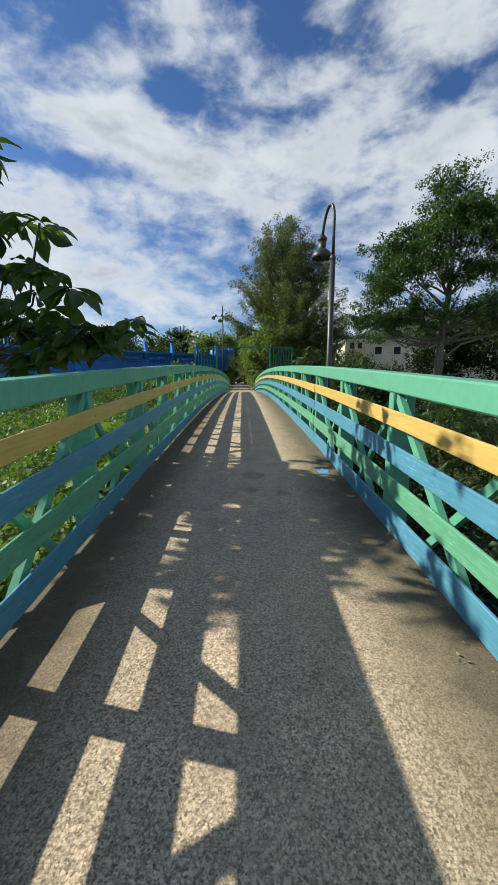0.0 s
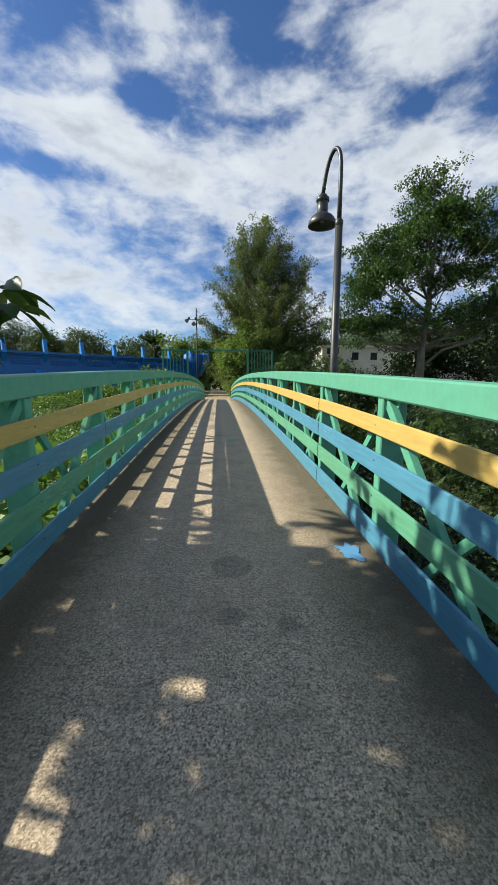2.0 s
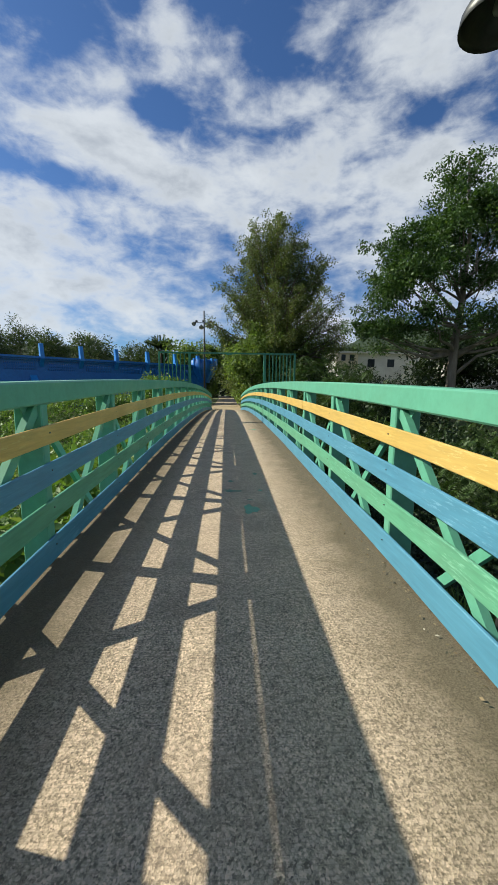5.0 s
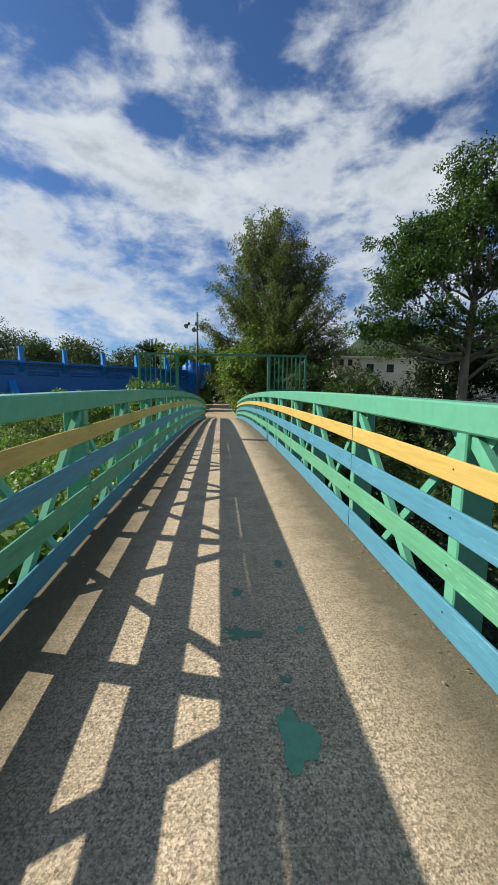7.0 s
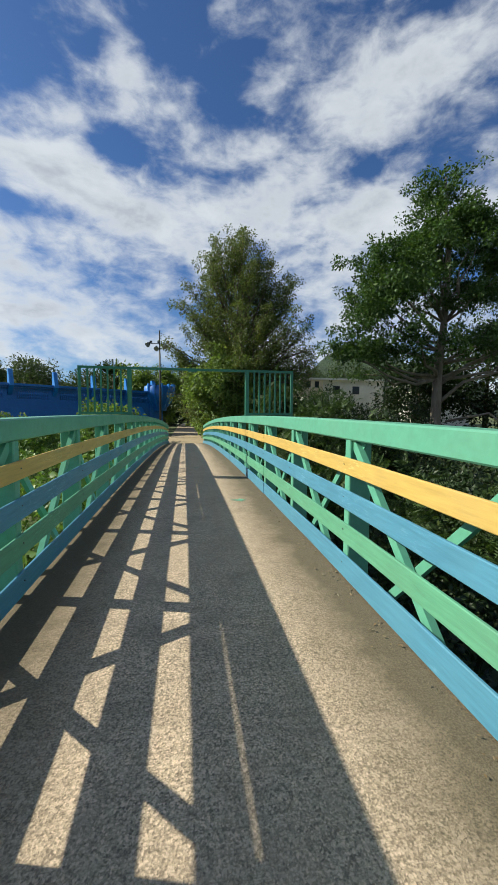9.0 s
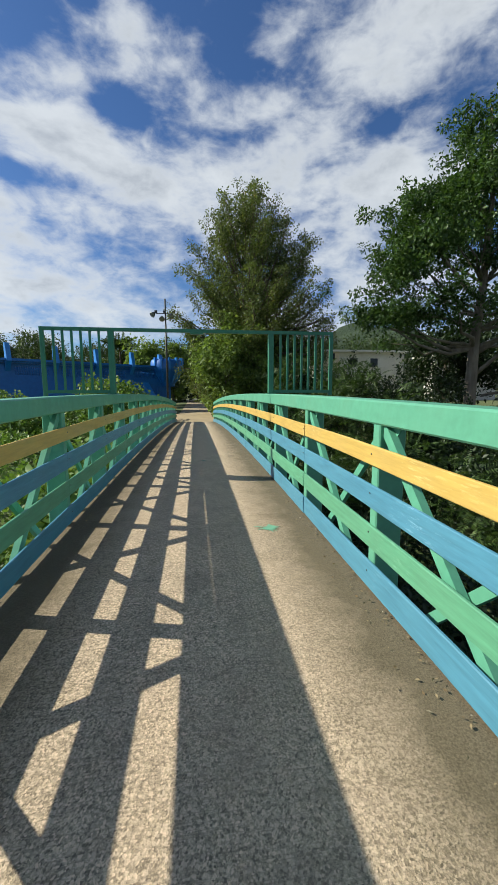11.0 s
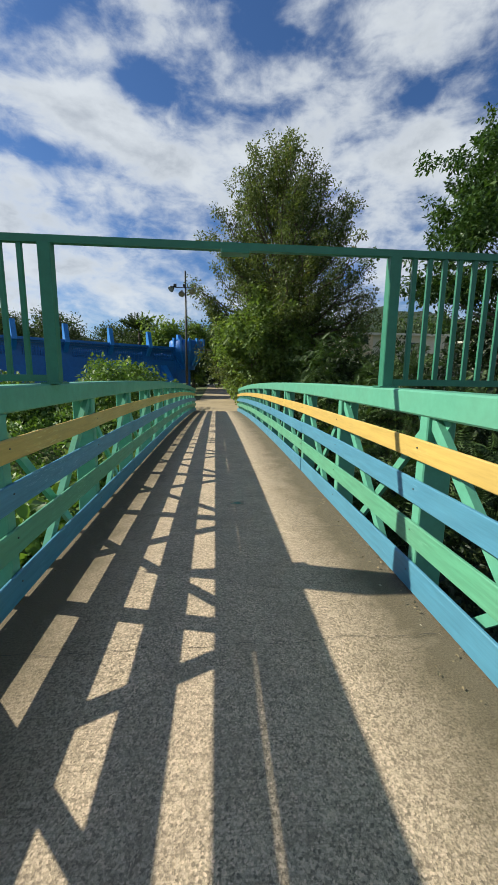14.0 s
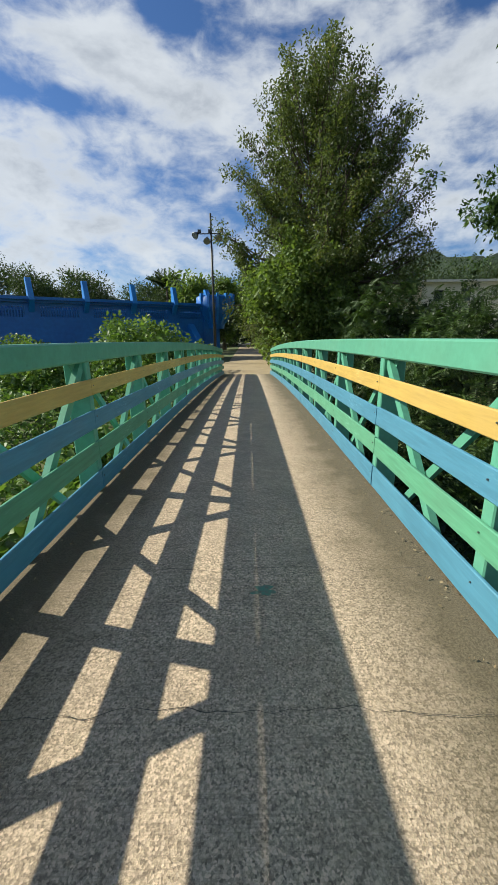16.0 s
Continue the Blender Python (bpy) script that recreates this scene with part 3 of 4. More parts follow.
def railing(s):
    """One side: top rail, posts, crossed braces and the painted boards on the inner face. s: -1 or 1."""
    rail = thing("railing", s * 1.33, 18.0, deck_z(18.0), "green steel bridge railing with yellow, blue and green painted boards", "railing", "railings of the footbridge")
    at = lambda a, b: (a, b) if s > 0 else (-b, -a)
    x0, x1 = at(1.245, 1.437)
    part("top_rail", sweep("top_rail", rect(x0, x1, 1.152, 1.312, 0.012), START, END, M_GREEN), rail, "mint green box-section top rail")
    rng = random.Random(50 + s)
    b0, b1 = at(HALF + 0.005, HALF + 0.030)
    for j, (name, lo, hi, mat, label) in enumerate(BOARDS):
        for a, b in zip(JOINTS[:-1], JOINTS[1:]):
            o = rng.uniform(-0.006, 0.006)
            if j == 0:                                    # the top board almost meets the sunlight under the rail
                o = 0.014 if a < 5 else 0.0045 if 16 < a < 18 else 0.0068
            part(name, sweep(name, rect(b0, b1, lo + o + (0.014 if s < 0 and j == 3 else 0.0), hi + o), a + 0.001, b - (0.013 if s > 0 else 0.003), mat, wobble=0.006, seed=rng.uniform(0, 90)), rail, label)
    p0, p1 = at(1.252, 1.44)
    post = mesh_of("post", *box(p0, p1, 0.0, 0.095, -0.40, 1.151, 0.008), M_GREEN)
    plate = mesh_of("base_plate", *box(p0 - 0.02, p1 + 0.02, -0.03, 0.125, -0.175, -0.162, 0.004), M_GREEN)
    ya, yb = s * 1.302, s * 1.352
    long_brace = mesh_of("brace", *bar((ya, 0.02, 1.150), (ya, -1.38, -0.20), 0.075, 0.048), M_GREEN)
    cross = mesh_of("cross_brace", *bar((yb, 0.08, 1.150), (yb, 1.16, 0.09), 0.062, 0.036), M_GREEN)
    gus = mesh_of("gusset", [(s * 1.318, -0.16, 1.151), (s * 1.318, 0.25, 1.151), (s * 1.318, 0.13, 1.02), (s * 1.318, -0.04, 1.02),
                             (s * 1.326, -0.16, 1.151), (s * 1.326, 0.25, 1.151), (s * 1.326, 0.13, 1.02), (s * 1.326, -0.04, 1.02)],
                  [(0, 1, 2, 3), (7, 6, 5, 4), (0, 4, 5, 1), (1, 5, 6, 2), (2, 6, 7, 3), (3, 7, 4, 0)], M_GREEN)
    bolt = mesh_of("bolt", *tube([(s * (HALF - 0.001), 0, 0), (s * (HALF + 0.008), 0, 0)], [0.0055, 0.0055], 6), M_STEEL)
    for y in POSTS:
        z = deck_z(y)
        part("post", post, rail, "", (0, y, z))
        if y - 1.4 > START:
            part("brace", long_brace, rail, "", (0, y, z))
        if y + 1.3 < END:
            part("cross_brace", cross, rail, "", (0, y, z))
        part("gusset", gus, rail, "", (0, y, z))
        if -1 < y < 30:
            for name, lo, hi, mat, label in BOARDS:
                part("bolt", bolt, rail, "", (0, y + 0.045, z + lo * 0.35 + hi * 0.65))
    return rail


for side in (-1, 1):
    railing(side)


# ---- the height gate over the bridge ----
def height_gate():
    y, top, foot = 19.22, 2.735, deck_z(19.22) + 1.312
    g = thing("height_gate", 0.02, y, foot, "dark green steel gate frame with barred side wings over the bridge", "gate")
    part("top_beam", mesh_of("top_beam", *box(-2.30, 2.40, y - 0.026, y + 0.026, top - 0.052, top, 0.004), M_GATE), g)
    for s, xi, xo, n in ((-1, -1.245, -2.27, 6), (1, 1.325, 2.375, 7)):
        part("post", mesh_of("post", *box(xi - 0.044, xi + 0.044, y - 0.044, y + 0.044, foot, top - 0.052, 0.006), M_GATE), g)
        part("outer_post", mesh_of("outer_post", *box(xo - 0.028, xo + 0.028, y - 0.028, y + 0.028, foot - 0.03, top - 0.052, 0.004), M_GATE), g)
        a, b = sorted((xi + s * 0.044, xo - s * 0.028))
        part("bottom_rail", mesh_of("bottom_rail", *box(a, b, y - 0.025, y + 0.025, foot + 0.015, foot + 0.065, 0.004), M_GATE), g)
        for i in range(n):
            x = a + (b - a) * (i + 1) / (n + 1)
            part("bar", mesh_of("bar", *box(x - 0.017, x + 0.017, y - 0.017, y + 0.017, foot + 0.065, top - 0.052, 0.003), M_GATE), g)
        v, f = box(xi - 0.075, xi + 0.075, y - 0.075, y + 0.075, foot, foot + 0.012, 0.004)
        part("base_plate", mesh_of("base_plate", v, f, M_GATE), g)
    part("beam_box", mesh_of("beam_box", *box(-0.005, 0.205, y - 0.055, y + 0.055, top - 0.077, top - 0.053, 0.004), M_GATE), g, "dark flat box under the beam")


height_gate()


# ---- street lamp beside the bridge ----
def street_lamp():
    x, y = 1.647, 7.81
    lamp = thing("street_lamp", x, y, ground_z(x, y), "dark grey gooseneck street lamp with a bell shade beside the railing", "street lamp")
    z0 = ground_z(x, y)
    v, f = join(tube([(x, y, z0 - 0.1), (x, y, 1.2), (x, y, 3.44)], [0.060, 0.054, 0.048], 16), lathe([(0.048, 3.41), (0.054, 3.42), (0.054, 3.47), (0.03, 3.50)], 16, (x, y, 0)))
    part("pole", mesh_of("pole", v, f, M_IRON, True), lamp)
    hx, hy = 1.525, 8.21
    pts, rad = [(x, y, 3.46), (x, y, 3.84)], [0.030, 0.028]
    a0, a1, a2, a3 = Vector((x, y, 4.08)), Vector((x, y, 4.51)), Vector((x + 0.75 * (hx - x), y + 0.75 * (hy - y), 4.53)), Vector((hx, hy, 3.95))
    for i in range(15):
        t = i / 14
        pts.append(tuple(a0 * (1 - t) ** 3 + a1 * 3 * t * (1 - t) ** 2 + a2 * 3 * t * t * (1 - t) + a3 * t ** 3))
        rad.append(0.027)
    part("gooseneck", mesh_of("gooseneck", *tube(pts, rad, 10), M_IRON, True), lamp)
    head = lathe([(0.028, 4.04), (0.045, 4.03), (0.078, 3.99), (0.082, 3.965), (0.073, 3.955), (0.073, 3.79), (0.10, 3.775), (0.155, 3.735), (0.188, 3.68), (0.197, 3.62), (0.193, 3.618), (0.182, 3.66), (0.14, 3.72), (0.06, 3.76), (0.0, 3.765)], 28, (hx, hy, -0.07))
    shade = part("shade", mesh_of("shade", *head, M_IRON, True), lamp, "dark grey metal bell shade")
    part("bulb", mesh_of("bulb", *lathe([(0.0, 3.66), (0.022, 3.668), (0.03, 3.69), (0.022, 3.72), (0.015, 3.755)], 12, (hx, hy, -0.07)), M_REFLECT, True), shade, "pale glass bulb")
    part("collar", mesh_of("collar", *lathe([(0.083, 3.985), (0.09, 3.98), (0.09, 3.94), (0.083, 3.935)], 20, (hx, hy, -0.07)), M_IRON, True), shade)


street_lamp()


# ---- floodlight pole at the far end ----
def flood_pole():
    x, y = -2.36, 47.2
    g = ground_z(x, y)
    p = thing("floodlight_pole", x, y, g, "tall dark pole with floodlights and cross arms beside the path", "light pole")
    part("pole", mesh_of("pole", *tube([(x, y, g - 0.1), (x, y, 4), (x, y, 9.5)], [0.10, 0.085, 0.065], 10), M_IRON, True), p)
    part("cross_arm", mesh_of("cross_arm", *box(x - 0.80, x + 0.60, y - 0.03, y + 0.03, 8.25, 8.31, 0.005), M_IRON), p)
    for dx, dz, tilt in ((-0.98, -0.08, 0.6), (-0.28, -0.40, 0.0), (0.50, -0.22, -0.2)):
        d = Vector((math.sin(tilt) * -0.8, -0.55, -0.55)).normalized()
        c = Vector((x + dx, y - 0.12, 8.3 + dz))
        pts = [c - d * 0.22, c - d * 0.12, c + d * 0.06, c + d * 0.20]
        fl = part("floodlight", mesh_of("floodlight", *tube(pts, [0.08, 0.11, 0.19, 0.24], 14), M_STEEL, True), p, "round grey floodlight")
        part("lens", mesh_of("lens", *tube([c + d * 0.20, c + d * 0.215], [0.225, 0.22], 14), M_REFLECT), fl)
        part("gear_box", mesh_of("gear_box", *box(c.x + 0.10, c.x + 0.32, c.y - 0.1, c.y + 0.1, 8.32, 8.50, 0.01), M_IRON), fl)
    part("climbing_cable", mesh_of("climbing_cable", *tube([(x + 0.11, y, 0.3), (x + 0.14, y, 4), (x + 0.10, y, 7.4)], [0.012] * 3, 6), M_IRON), p)


flood_pole()


# ---- the blue grandstand wall beyond the ravine ----
def blue_stand():
    a = Vector((-3.55, 55.2, 0))
    step = Vector((-2.80, -2.30, 0))
    u = step.normalized()
    n = Vector((-u.y, u.x, 0))                            # towards the bridge
    if n.y > 0:
        n = -n
    base = -0.6
    st = thing("grandstand", a.x, a.y, base, "blue painted concrete grandstand wall with fins and pierced screen", "grandstand")

    def block(s0, s1, d0, d1, z0, z1):
        v = [a + u * s + n * d + Vector((0, 0, z)) for z in (z0, z1) for s, d in ((s0, d0), (s1, d0), (s1, d1), (s0, d1))]
        return [tuple(p) for p in v], [(3, 2, 1, 0), (4, 5, 6, 7), (0, 1, 5, 4), (1, 2, 6, 5), (2, 3, 7, 6), (3, 0, 4, 7)]

    bays = 9
    L = step.length
    part("lower_wall", mesh_of("lower_wall", *block(0.6, bays * L, -0.35, 0.0, base, 2.95), M_BLUEWALL), st)
    part("upper_wall", mesh_of("upper_wall", *block(0.6, bays * L, -0.35, 0.0, 3.80, 4.12), M_BLUEWALL), st)
    part("cornice", mesh_of("cornice", *join(block(0.0, bays * L, -0.30, 0.55, 4.12, 4.32), block(0.0, bays * L, -0.3, 0.30, 3.96, 4.118)), M_BLUEWALL), st, "dark blue projecting cornice")
    part("seating_back", mesh_of("seating_back", *block(0.8, bays * L, -3.5, -0.36, base, 3.7), M_BLUEWALL), st)
    # the pierced screen: rows of square openings between blocks
    for b in range(bays):
        s0, s1 = b * L + 0.45, (b + 1) * L - 0.45
        m = []
        cols, rows = 15, 3
        for r in range(rows + 1):
            z = 2.951 + (3.799 - 2.951 - 0.08) * r / rows
            m.append(block(s0, s1, -0.14, -0.02, z, z + 0.08))
        for c in range(cols + 1):
            s = s0 + (s1 - s0 - 0.09) * c / cols
            m.append(block(s, s + 0.09, -0.145, -0.025, 2.952, 3.798))
        part("pierced_screen", mesh_of("pierced_screen", *join(*m), M_BLUEWALL), st, "blue block screen with square openings")
        part("pier", mesh_of("pier", *block(b * L - 0.449 if b else 0.601, b * L + 0.449, -0.34, -0.003, 2.951, 3.799), M_BLUEWALL), st)
        # fin leaning out above the cornice, with its bracket below
        s = b * L + (0.35 if b == 0 else 0.0)
        pts = [(0.10, 3.35), (0.62, 4.05), (0.72, 4.10), (0.40, 5.52), (0.10, 5.52), (0.10, 4.30)]
        v = [tuple(a + u * (s + t) + n * d + Vector((0, 0, z))) for t in (-0.17, 0.17) for d, z in pts]
        k = len(pts)
        f = [tuple(range(k)), tuple(reversed(range(k, 2 * k)))] + [(i, k + i, k + (i + 1) % k, (i + 1) % k) for i in range(k)]
        part("fin", mesh_of("fin", v, f, M_BLUEFIN), st, "bright blue upright fin")
    # sloping buttresses at the foot
    for b, s in enumerate((1.9, 5.2 * L, 6.3 * L)):
        pts = [(0.0, base), (2.3, base), (1.9, 0.6), (0.0, 2.6)]
        v = [tuple(a + u * (s + t) + n * d + Vector((0, 0, z))) for t in (-0.3, 0.3) for d, z in pts]
        f = [(0, 1, 2, 3), (7, 6, 5, 4)] + [(i, 4 + i, 4 + (i + 1) % 4, (i + 1) % 4) for i in range(4)]
        part("buttress", mesh_of("buttress", v, f, M_BLUEFIN), st)
    # the end: a corbelled, rounded corner carried on a pier
    part("end_pier", mesh_of("end_pier", *block(-1.1, 0.6, -1.3, 0.1, base, 3.2), M_BLUEWALL), st)
    prof = [(0.75, 2.2), (0.85, 2.6), (1.15, 3.2), (1.65, 3.7), (1.75, 4.15), (1.70, 4.9), (1.5, 5.05), (0.0, 5.05)]
    c = Vector((-2.95, 55.6, 0))
    part("end_corbel", mesh_of("end_corbel", *lathe(prof, 28, (c.x, c.y, 0)), M_BLUEWALL, True), st)
    for i in range(7):
        ang = -2.3 + i * 0.48
        d = Vector((math.cos(ang), math.sin(ang), 0))
        t = Vector((-d.y, d.x, 0)) * 0.09
        v = [tuple(c + d * r + t * q + Vector((0, 0, z))) for q in (-1, 1) for r, z in ((0.9, 2.6), (1.35, 3.2), (1.80, 4.0), (1.78, 5.2), (1.5, 5.2))]
        f = [(0, 1, 2, 3, 4), (9, 8, 7, 6, 5)] + [(i2, 5 + i2, 5 + (i2 + 1) % 5, (i2 + 1) % 5) for i2 in range(5)]
        part("corner_rib", mesh_of("corner_rib", v, f, M_BLUEFIN), st)


blue_stand()


# ---- white house behind the trees ----
def house(x, y, w, d, h, label, turn=0.0, cream=True):
    z = ground_z(x, y) - 0.1
    hs = thing("house", x, y, z, label, "house")
    body = box(x, x + w, y, y + d, z, z + h, 0.02)
    part("wall", mesh_of("wall", *body, M_WHITE), hs)
    part("roof", mesh_of("roof", *box(x - 0.7, x + w + 0.7, y - 0.8, y + d + 0.7, z + h, z + h + 0.28, 0.03), M_WHITE), hs, "flat white roof slab")
    if cream:
        part("front_bay", mesh_of("front_bay", *box(x - 0.5, x + 3.2, y - 0.45, y - 0.003, z + h - 2.6, z + h - 0.01, 0.02), M_CREAM), hs, "cream painted upper bay")
        for wx in (x + 0.35, x + 1.75):
            wi = part("window", mesh_of("window", *box(wx, wx + 0.7, y - 0.49, y - 0.452, z + h - 1.25, z + h - 0.25, 0.004), M_DARKGLASS), hs)
            part("sill", mesh_of("sill", *box(wx - 0.06, wx + 0.76, y - 0.55, y - 0.452, z + h - 1.33, z + h - 1.255, 0.004), M_WHITE), wi)
    for i in range(2):
        wx = x + 5.0 + i * 3.4
        if wx + 1.2 < x + w:
            wi = part("window", mesh_of("window", *box(wx, wx + 1.2, y - 0.04, y - 0.003, z + h - 2.2, z + h - 0.9, 0.004), M_DARKGLASS), hs)
            part("sill", mesh_of("sill", *box(wx - 0.06, wx + 1.26, y - 0.10, y - 0.003, z + h - 2.28, z + h - 2.205, 0.004), M_WHITE), wi)


house(18.7, 70, 14, 9, 8.2, "white two-storey flat-roofed house half hidden by trees")
house(34, 64, 10, 8, 6.6, "white house wall seen through the leaves", cream=False)


# ---- dark car on the far road ----
def car(x, y):
    z = ground_z(0, 102) + 0.06
    c = thing("car", x, y, z, "dark parked car on the road beyond the path", "car")
    prof = [(-2.1, 0.35), (2.1, 0.35), (2.15, 0.75), (1.9, 0.92), (1.0, 1.0), (0.5, 1.42), (-0.9, 1.45), (-1.6, 1.02), (-2.1, 0.95)]
    k = len(prof)
    v = [(x + px, y + s * (0.82 if pz < 1.1 else 0.66), z + pz) for s in (-1, 1) for px, pz in prof]
    f = [tuple(range(k)), tuple(reversed(range(k, 2 * k)))] + [(i, k + i, k + (i + 1) % k, (i + 1) % k) for i in range(k)]
    part("body", mesh_of("body", v, f, M_CAR), c)
    part("side_window", mesh_of("side_window", [(x + px, y - s, z + pz) for px, s, pz in ((-1.35, 0.80, 1.06), (0.85, 0.80, 1.06), (0.45, 0.70, 1.36), (-0.9, 0.70, 1.38), (-1.35, 0.75, 1.06), (0.85, 0.75, 1.06), (0.45, 0.65, 1.36), (-0.9, 0.65, 1.38))],
                                [(0, 1, 2, 3), (7, 6, 5, 4), (0, 4, 5, 1), (1, 5, 6, 2), (2, 6, 7, 3), (3, 7, 4, 0)], M_DARKGLASS), c)
    for wx in (-1.3, 1.3):
        for s in (-1, 1):
            w = part("wheel", mesh_of("wheel", *tube([(x + wx, y + s * 0.62, z + 0.32), (x + wx, y + s * 0.84, z + 0.32)], [0.32, 0.32], 16), M_RUBBER, True), c)
            part("rim", mesh_of("rim", *tube([(x + wx, y + s * 0.84, z + 0.32), (x + wx, y + s * 0.85, z + 0.32)], [0.19, 0.17], 12), M_STEEL), w)


car(0.4, 101.2)


# ---- trees ----
def branchy(base, tips, r0, lean, rng, material):
    """Trunk through lean points, with limbs to the tips."""
    trunk = [Vector(base)] + [Vector(p) for p in lean]
    m = []
    n = len(trunk)
    fine = []
    for i in range(n - 1):
        for k in range(4):
            p = trunk[i].lerp(trunk[i + 1], k / 4)
            fine.append(p + Vector((rng.normal(0, r0 * 0.12), rng.normal(0, r0 * 0.12), 0)))
    fine.append(trunk[-1])
    m.append(tube(fine, [r0 * (1.25 if i == 0 else 1.0) * (1 - 0.82 * i / (len(fine) - 1)) for i in range(len(fine))], 10))
    for tip in tips:
        tip = Vector(tip)
        t = min(0.95, max(0.25, (tip.z - base[2]) / max(0.1, fine[-1].z - base[2]) * 0.72))
        i = int(t * (len(fine) - 1))
        root = fine[i]
        rr = r0 * (1 - 0.82 * i / (len(fine) - 1)) * 0.42
        pts = []
        for k in range(6):
            q = root.lerp(tip, k / 5)
            q.z += 0.10 * (tip - root).length * math.sin(math.pi * k / 5) * -0.6
            if 0 < k < 5:
                q += Vector(rng.normal(0, 0.035 * (tip - root).length, 3))
            pts.append(q)
        m.append(tube(pts, [max(0.012, rr * (1 - 0.85 * k / 5)) for k in range(6)], 6))
    return join(*m)


def crown_leaves(name, clumps, per, spread, size, material, rng, shape=SMALL, shape_f=SMALL_F, droop=0.1):
    c = np.repeat(np.array([p for p, _ in clumps]), per, axis=0)
    s = np.repeat(np.array([q for _, q in clumps]), per)
    g = rng.normal(size=(len(c), 3)) * np.array((1, 1, 0.75))
    g /= np.maximum(1.0, np.linalg.norm(g, axis=1, keepdims=True) / 1.7)
    places = c + g * (spread * s)[:, None]
    dirs = g * 0.6 + rng.normal(size=(len(c), 3)) * 0.7 + np.array((0, 0, -droop))
    sizes = size * rng.uniform(0.6, 1.35, len(c))
    return leaf_mesh(name, places, dirs, sizes, material, rng, shape, shape_f)


def tall_tree():
    """The tall, pointed tree at the bridge's far end."""
    rng = np.random.default_rng(7)
    x, y = 5.25, 48.5
    g = ground_z(x, y)
    tr = thing("tree", x, y, g, "tall dense pointed green tree at the end of the bridge", "tree")
    hs = [0.6, 2, 4, 6.5, 9, 12, 15.6, 18.2, 19.8]
    rs = [4.2, 5.6, 6.4, 7.0, 7.2, 6.2, 4.6, 2.7, 0.5]
    clumps, boughs = [], []
    for k in range(190):
        z1 = 19.6 - 18.6 * ((k + 0.5) / 190) ** 0.85 + rng.normal(0, 0.4)
        a = k * 2.39996 + rng.normal(0, 0.25)
        r = np.interp(z1, hs, rs) * rng.uniform(0.72, 1.10) * (1 + 0.18 * noise.noise(Vector((math.cos(a) * 1.5, math.sin(a) * 1.5, z1 * 0.3))))
        ax = x + 0.5 * max(0.0, 1 - abs(z1 - 8.0) / 7.0) - 0.4 * smooth(14, 19, z1)
        tip = Vector((ax + r * math.cos(a), y + r * math.sin(a), z1 + 0.25))
        root = Vector((x + 0.1, y, max(0.8, z1 - 0.35 * r - rng.uniform(0.5, 2.2))))
        boughs.append(tuple(tip))
        m = int(4 + 2.0 * r)
        for q in range(m):
            t = 0.30 + 0.70 * q / max(1, m - 1)
            p = root.lerp(tip, t) + Vector((0, 0, -0.12 * r * math.sin(math.pi * t)))
            w = 0.50 * (1.15 - 0.75 * t)
            p += Vector(rng.normal(0, w * 0.9, 3))
            clumps.append((tuple(p), rng.uniform(0.65, 1.15) * (1.15 - 0.55 * t)))
    tips = boughs
    part("trunk", mesh_of("trunk", *branchy((x, y, g - 0.3), tips, 0.42, [(x + 0.2, y, 6), (x, y, 12), (x + 0.1, y, 18.5)], rng, M_BARK_DARK), M_BARK_DARK, True), tr)
    part("crown", crown_leaves("crown", clumps, 62, 0.46, 0.19, M_LEAF_TREE, rng), tr)


def pale_tree():
    """The lower, paler tree that stands before the tall one."""
    rng = np.random.default_rng(17)
    x, y = 2.9, 44.6
    g = ground_z(x, y)
    tr = thing("tree", x, y, g, "small pale green leafy tree before the tall one", "tree")
    clumps = []
    while len(clumps) < 430:
        p = rng.normal(size=3)
        p /= np.linalg.norm(p)
        q = rng.uniform(0.3, 1.0) ** 0.5
        lump = 1 + 0.45 * noise.noise(Vector(p * 2.2))
        c = np.array((x + 0.4, y, 3.3)) + p * q * lump * np.array((3.5, 2.6, 4.0))
        if c[2] > g + 0.2 and c[0] > 1.3 - 0.35 * c[2]:
            clumps.append((tuple(c), rng.uniform(0.6, 1.2)))
    tips = [clumps[i][0] for i in rng.choice(300, 50, replace=False)]
    part("trunk", mesh_of("trunk", *branchy((x, y, g - 0.2), tips, 0.16, [(x + 0.1, y, 2.0), (x, y, 4.8)], rng, M_BARK), M_BARK, True), tr)
    part("crown", crown_leaves("crown", clumps, 62, 0.42, 0.23, M_LEAF_LIGHT, rng, LEAF, LEAF_F, 0.45), tr)


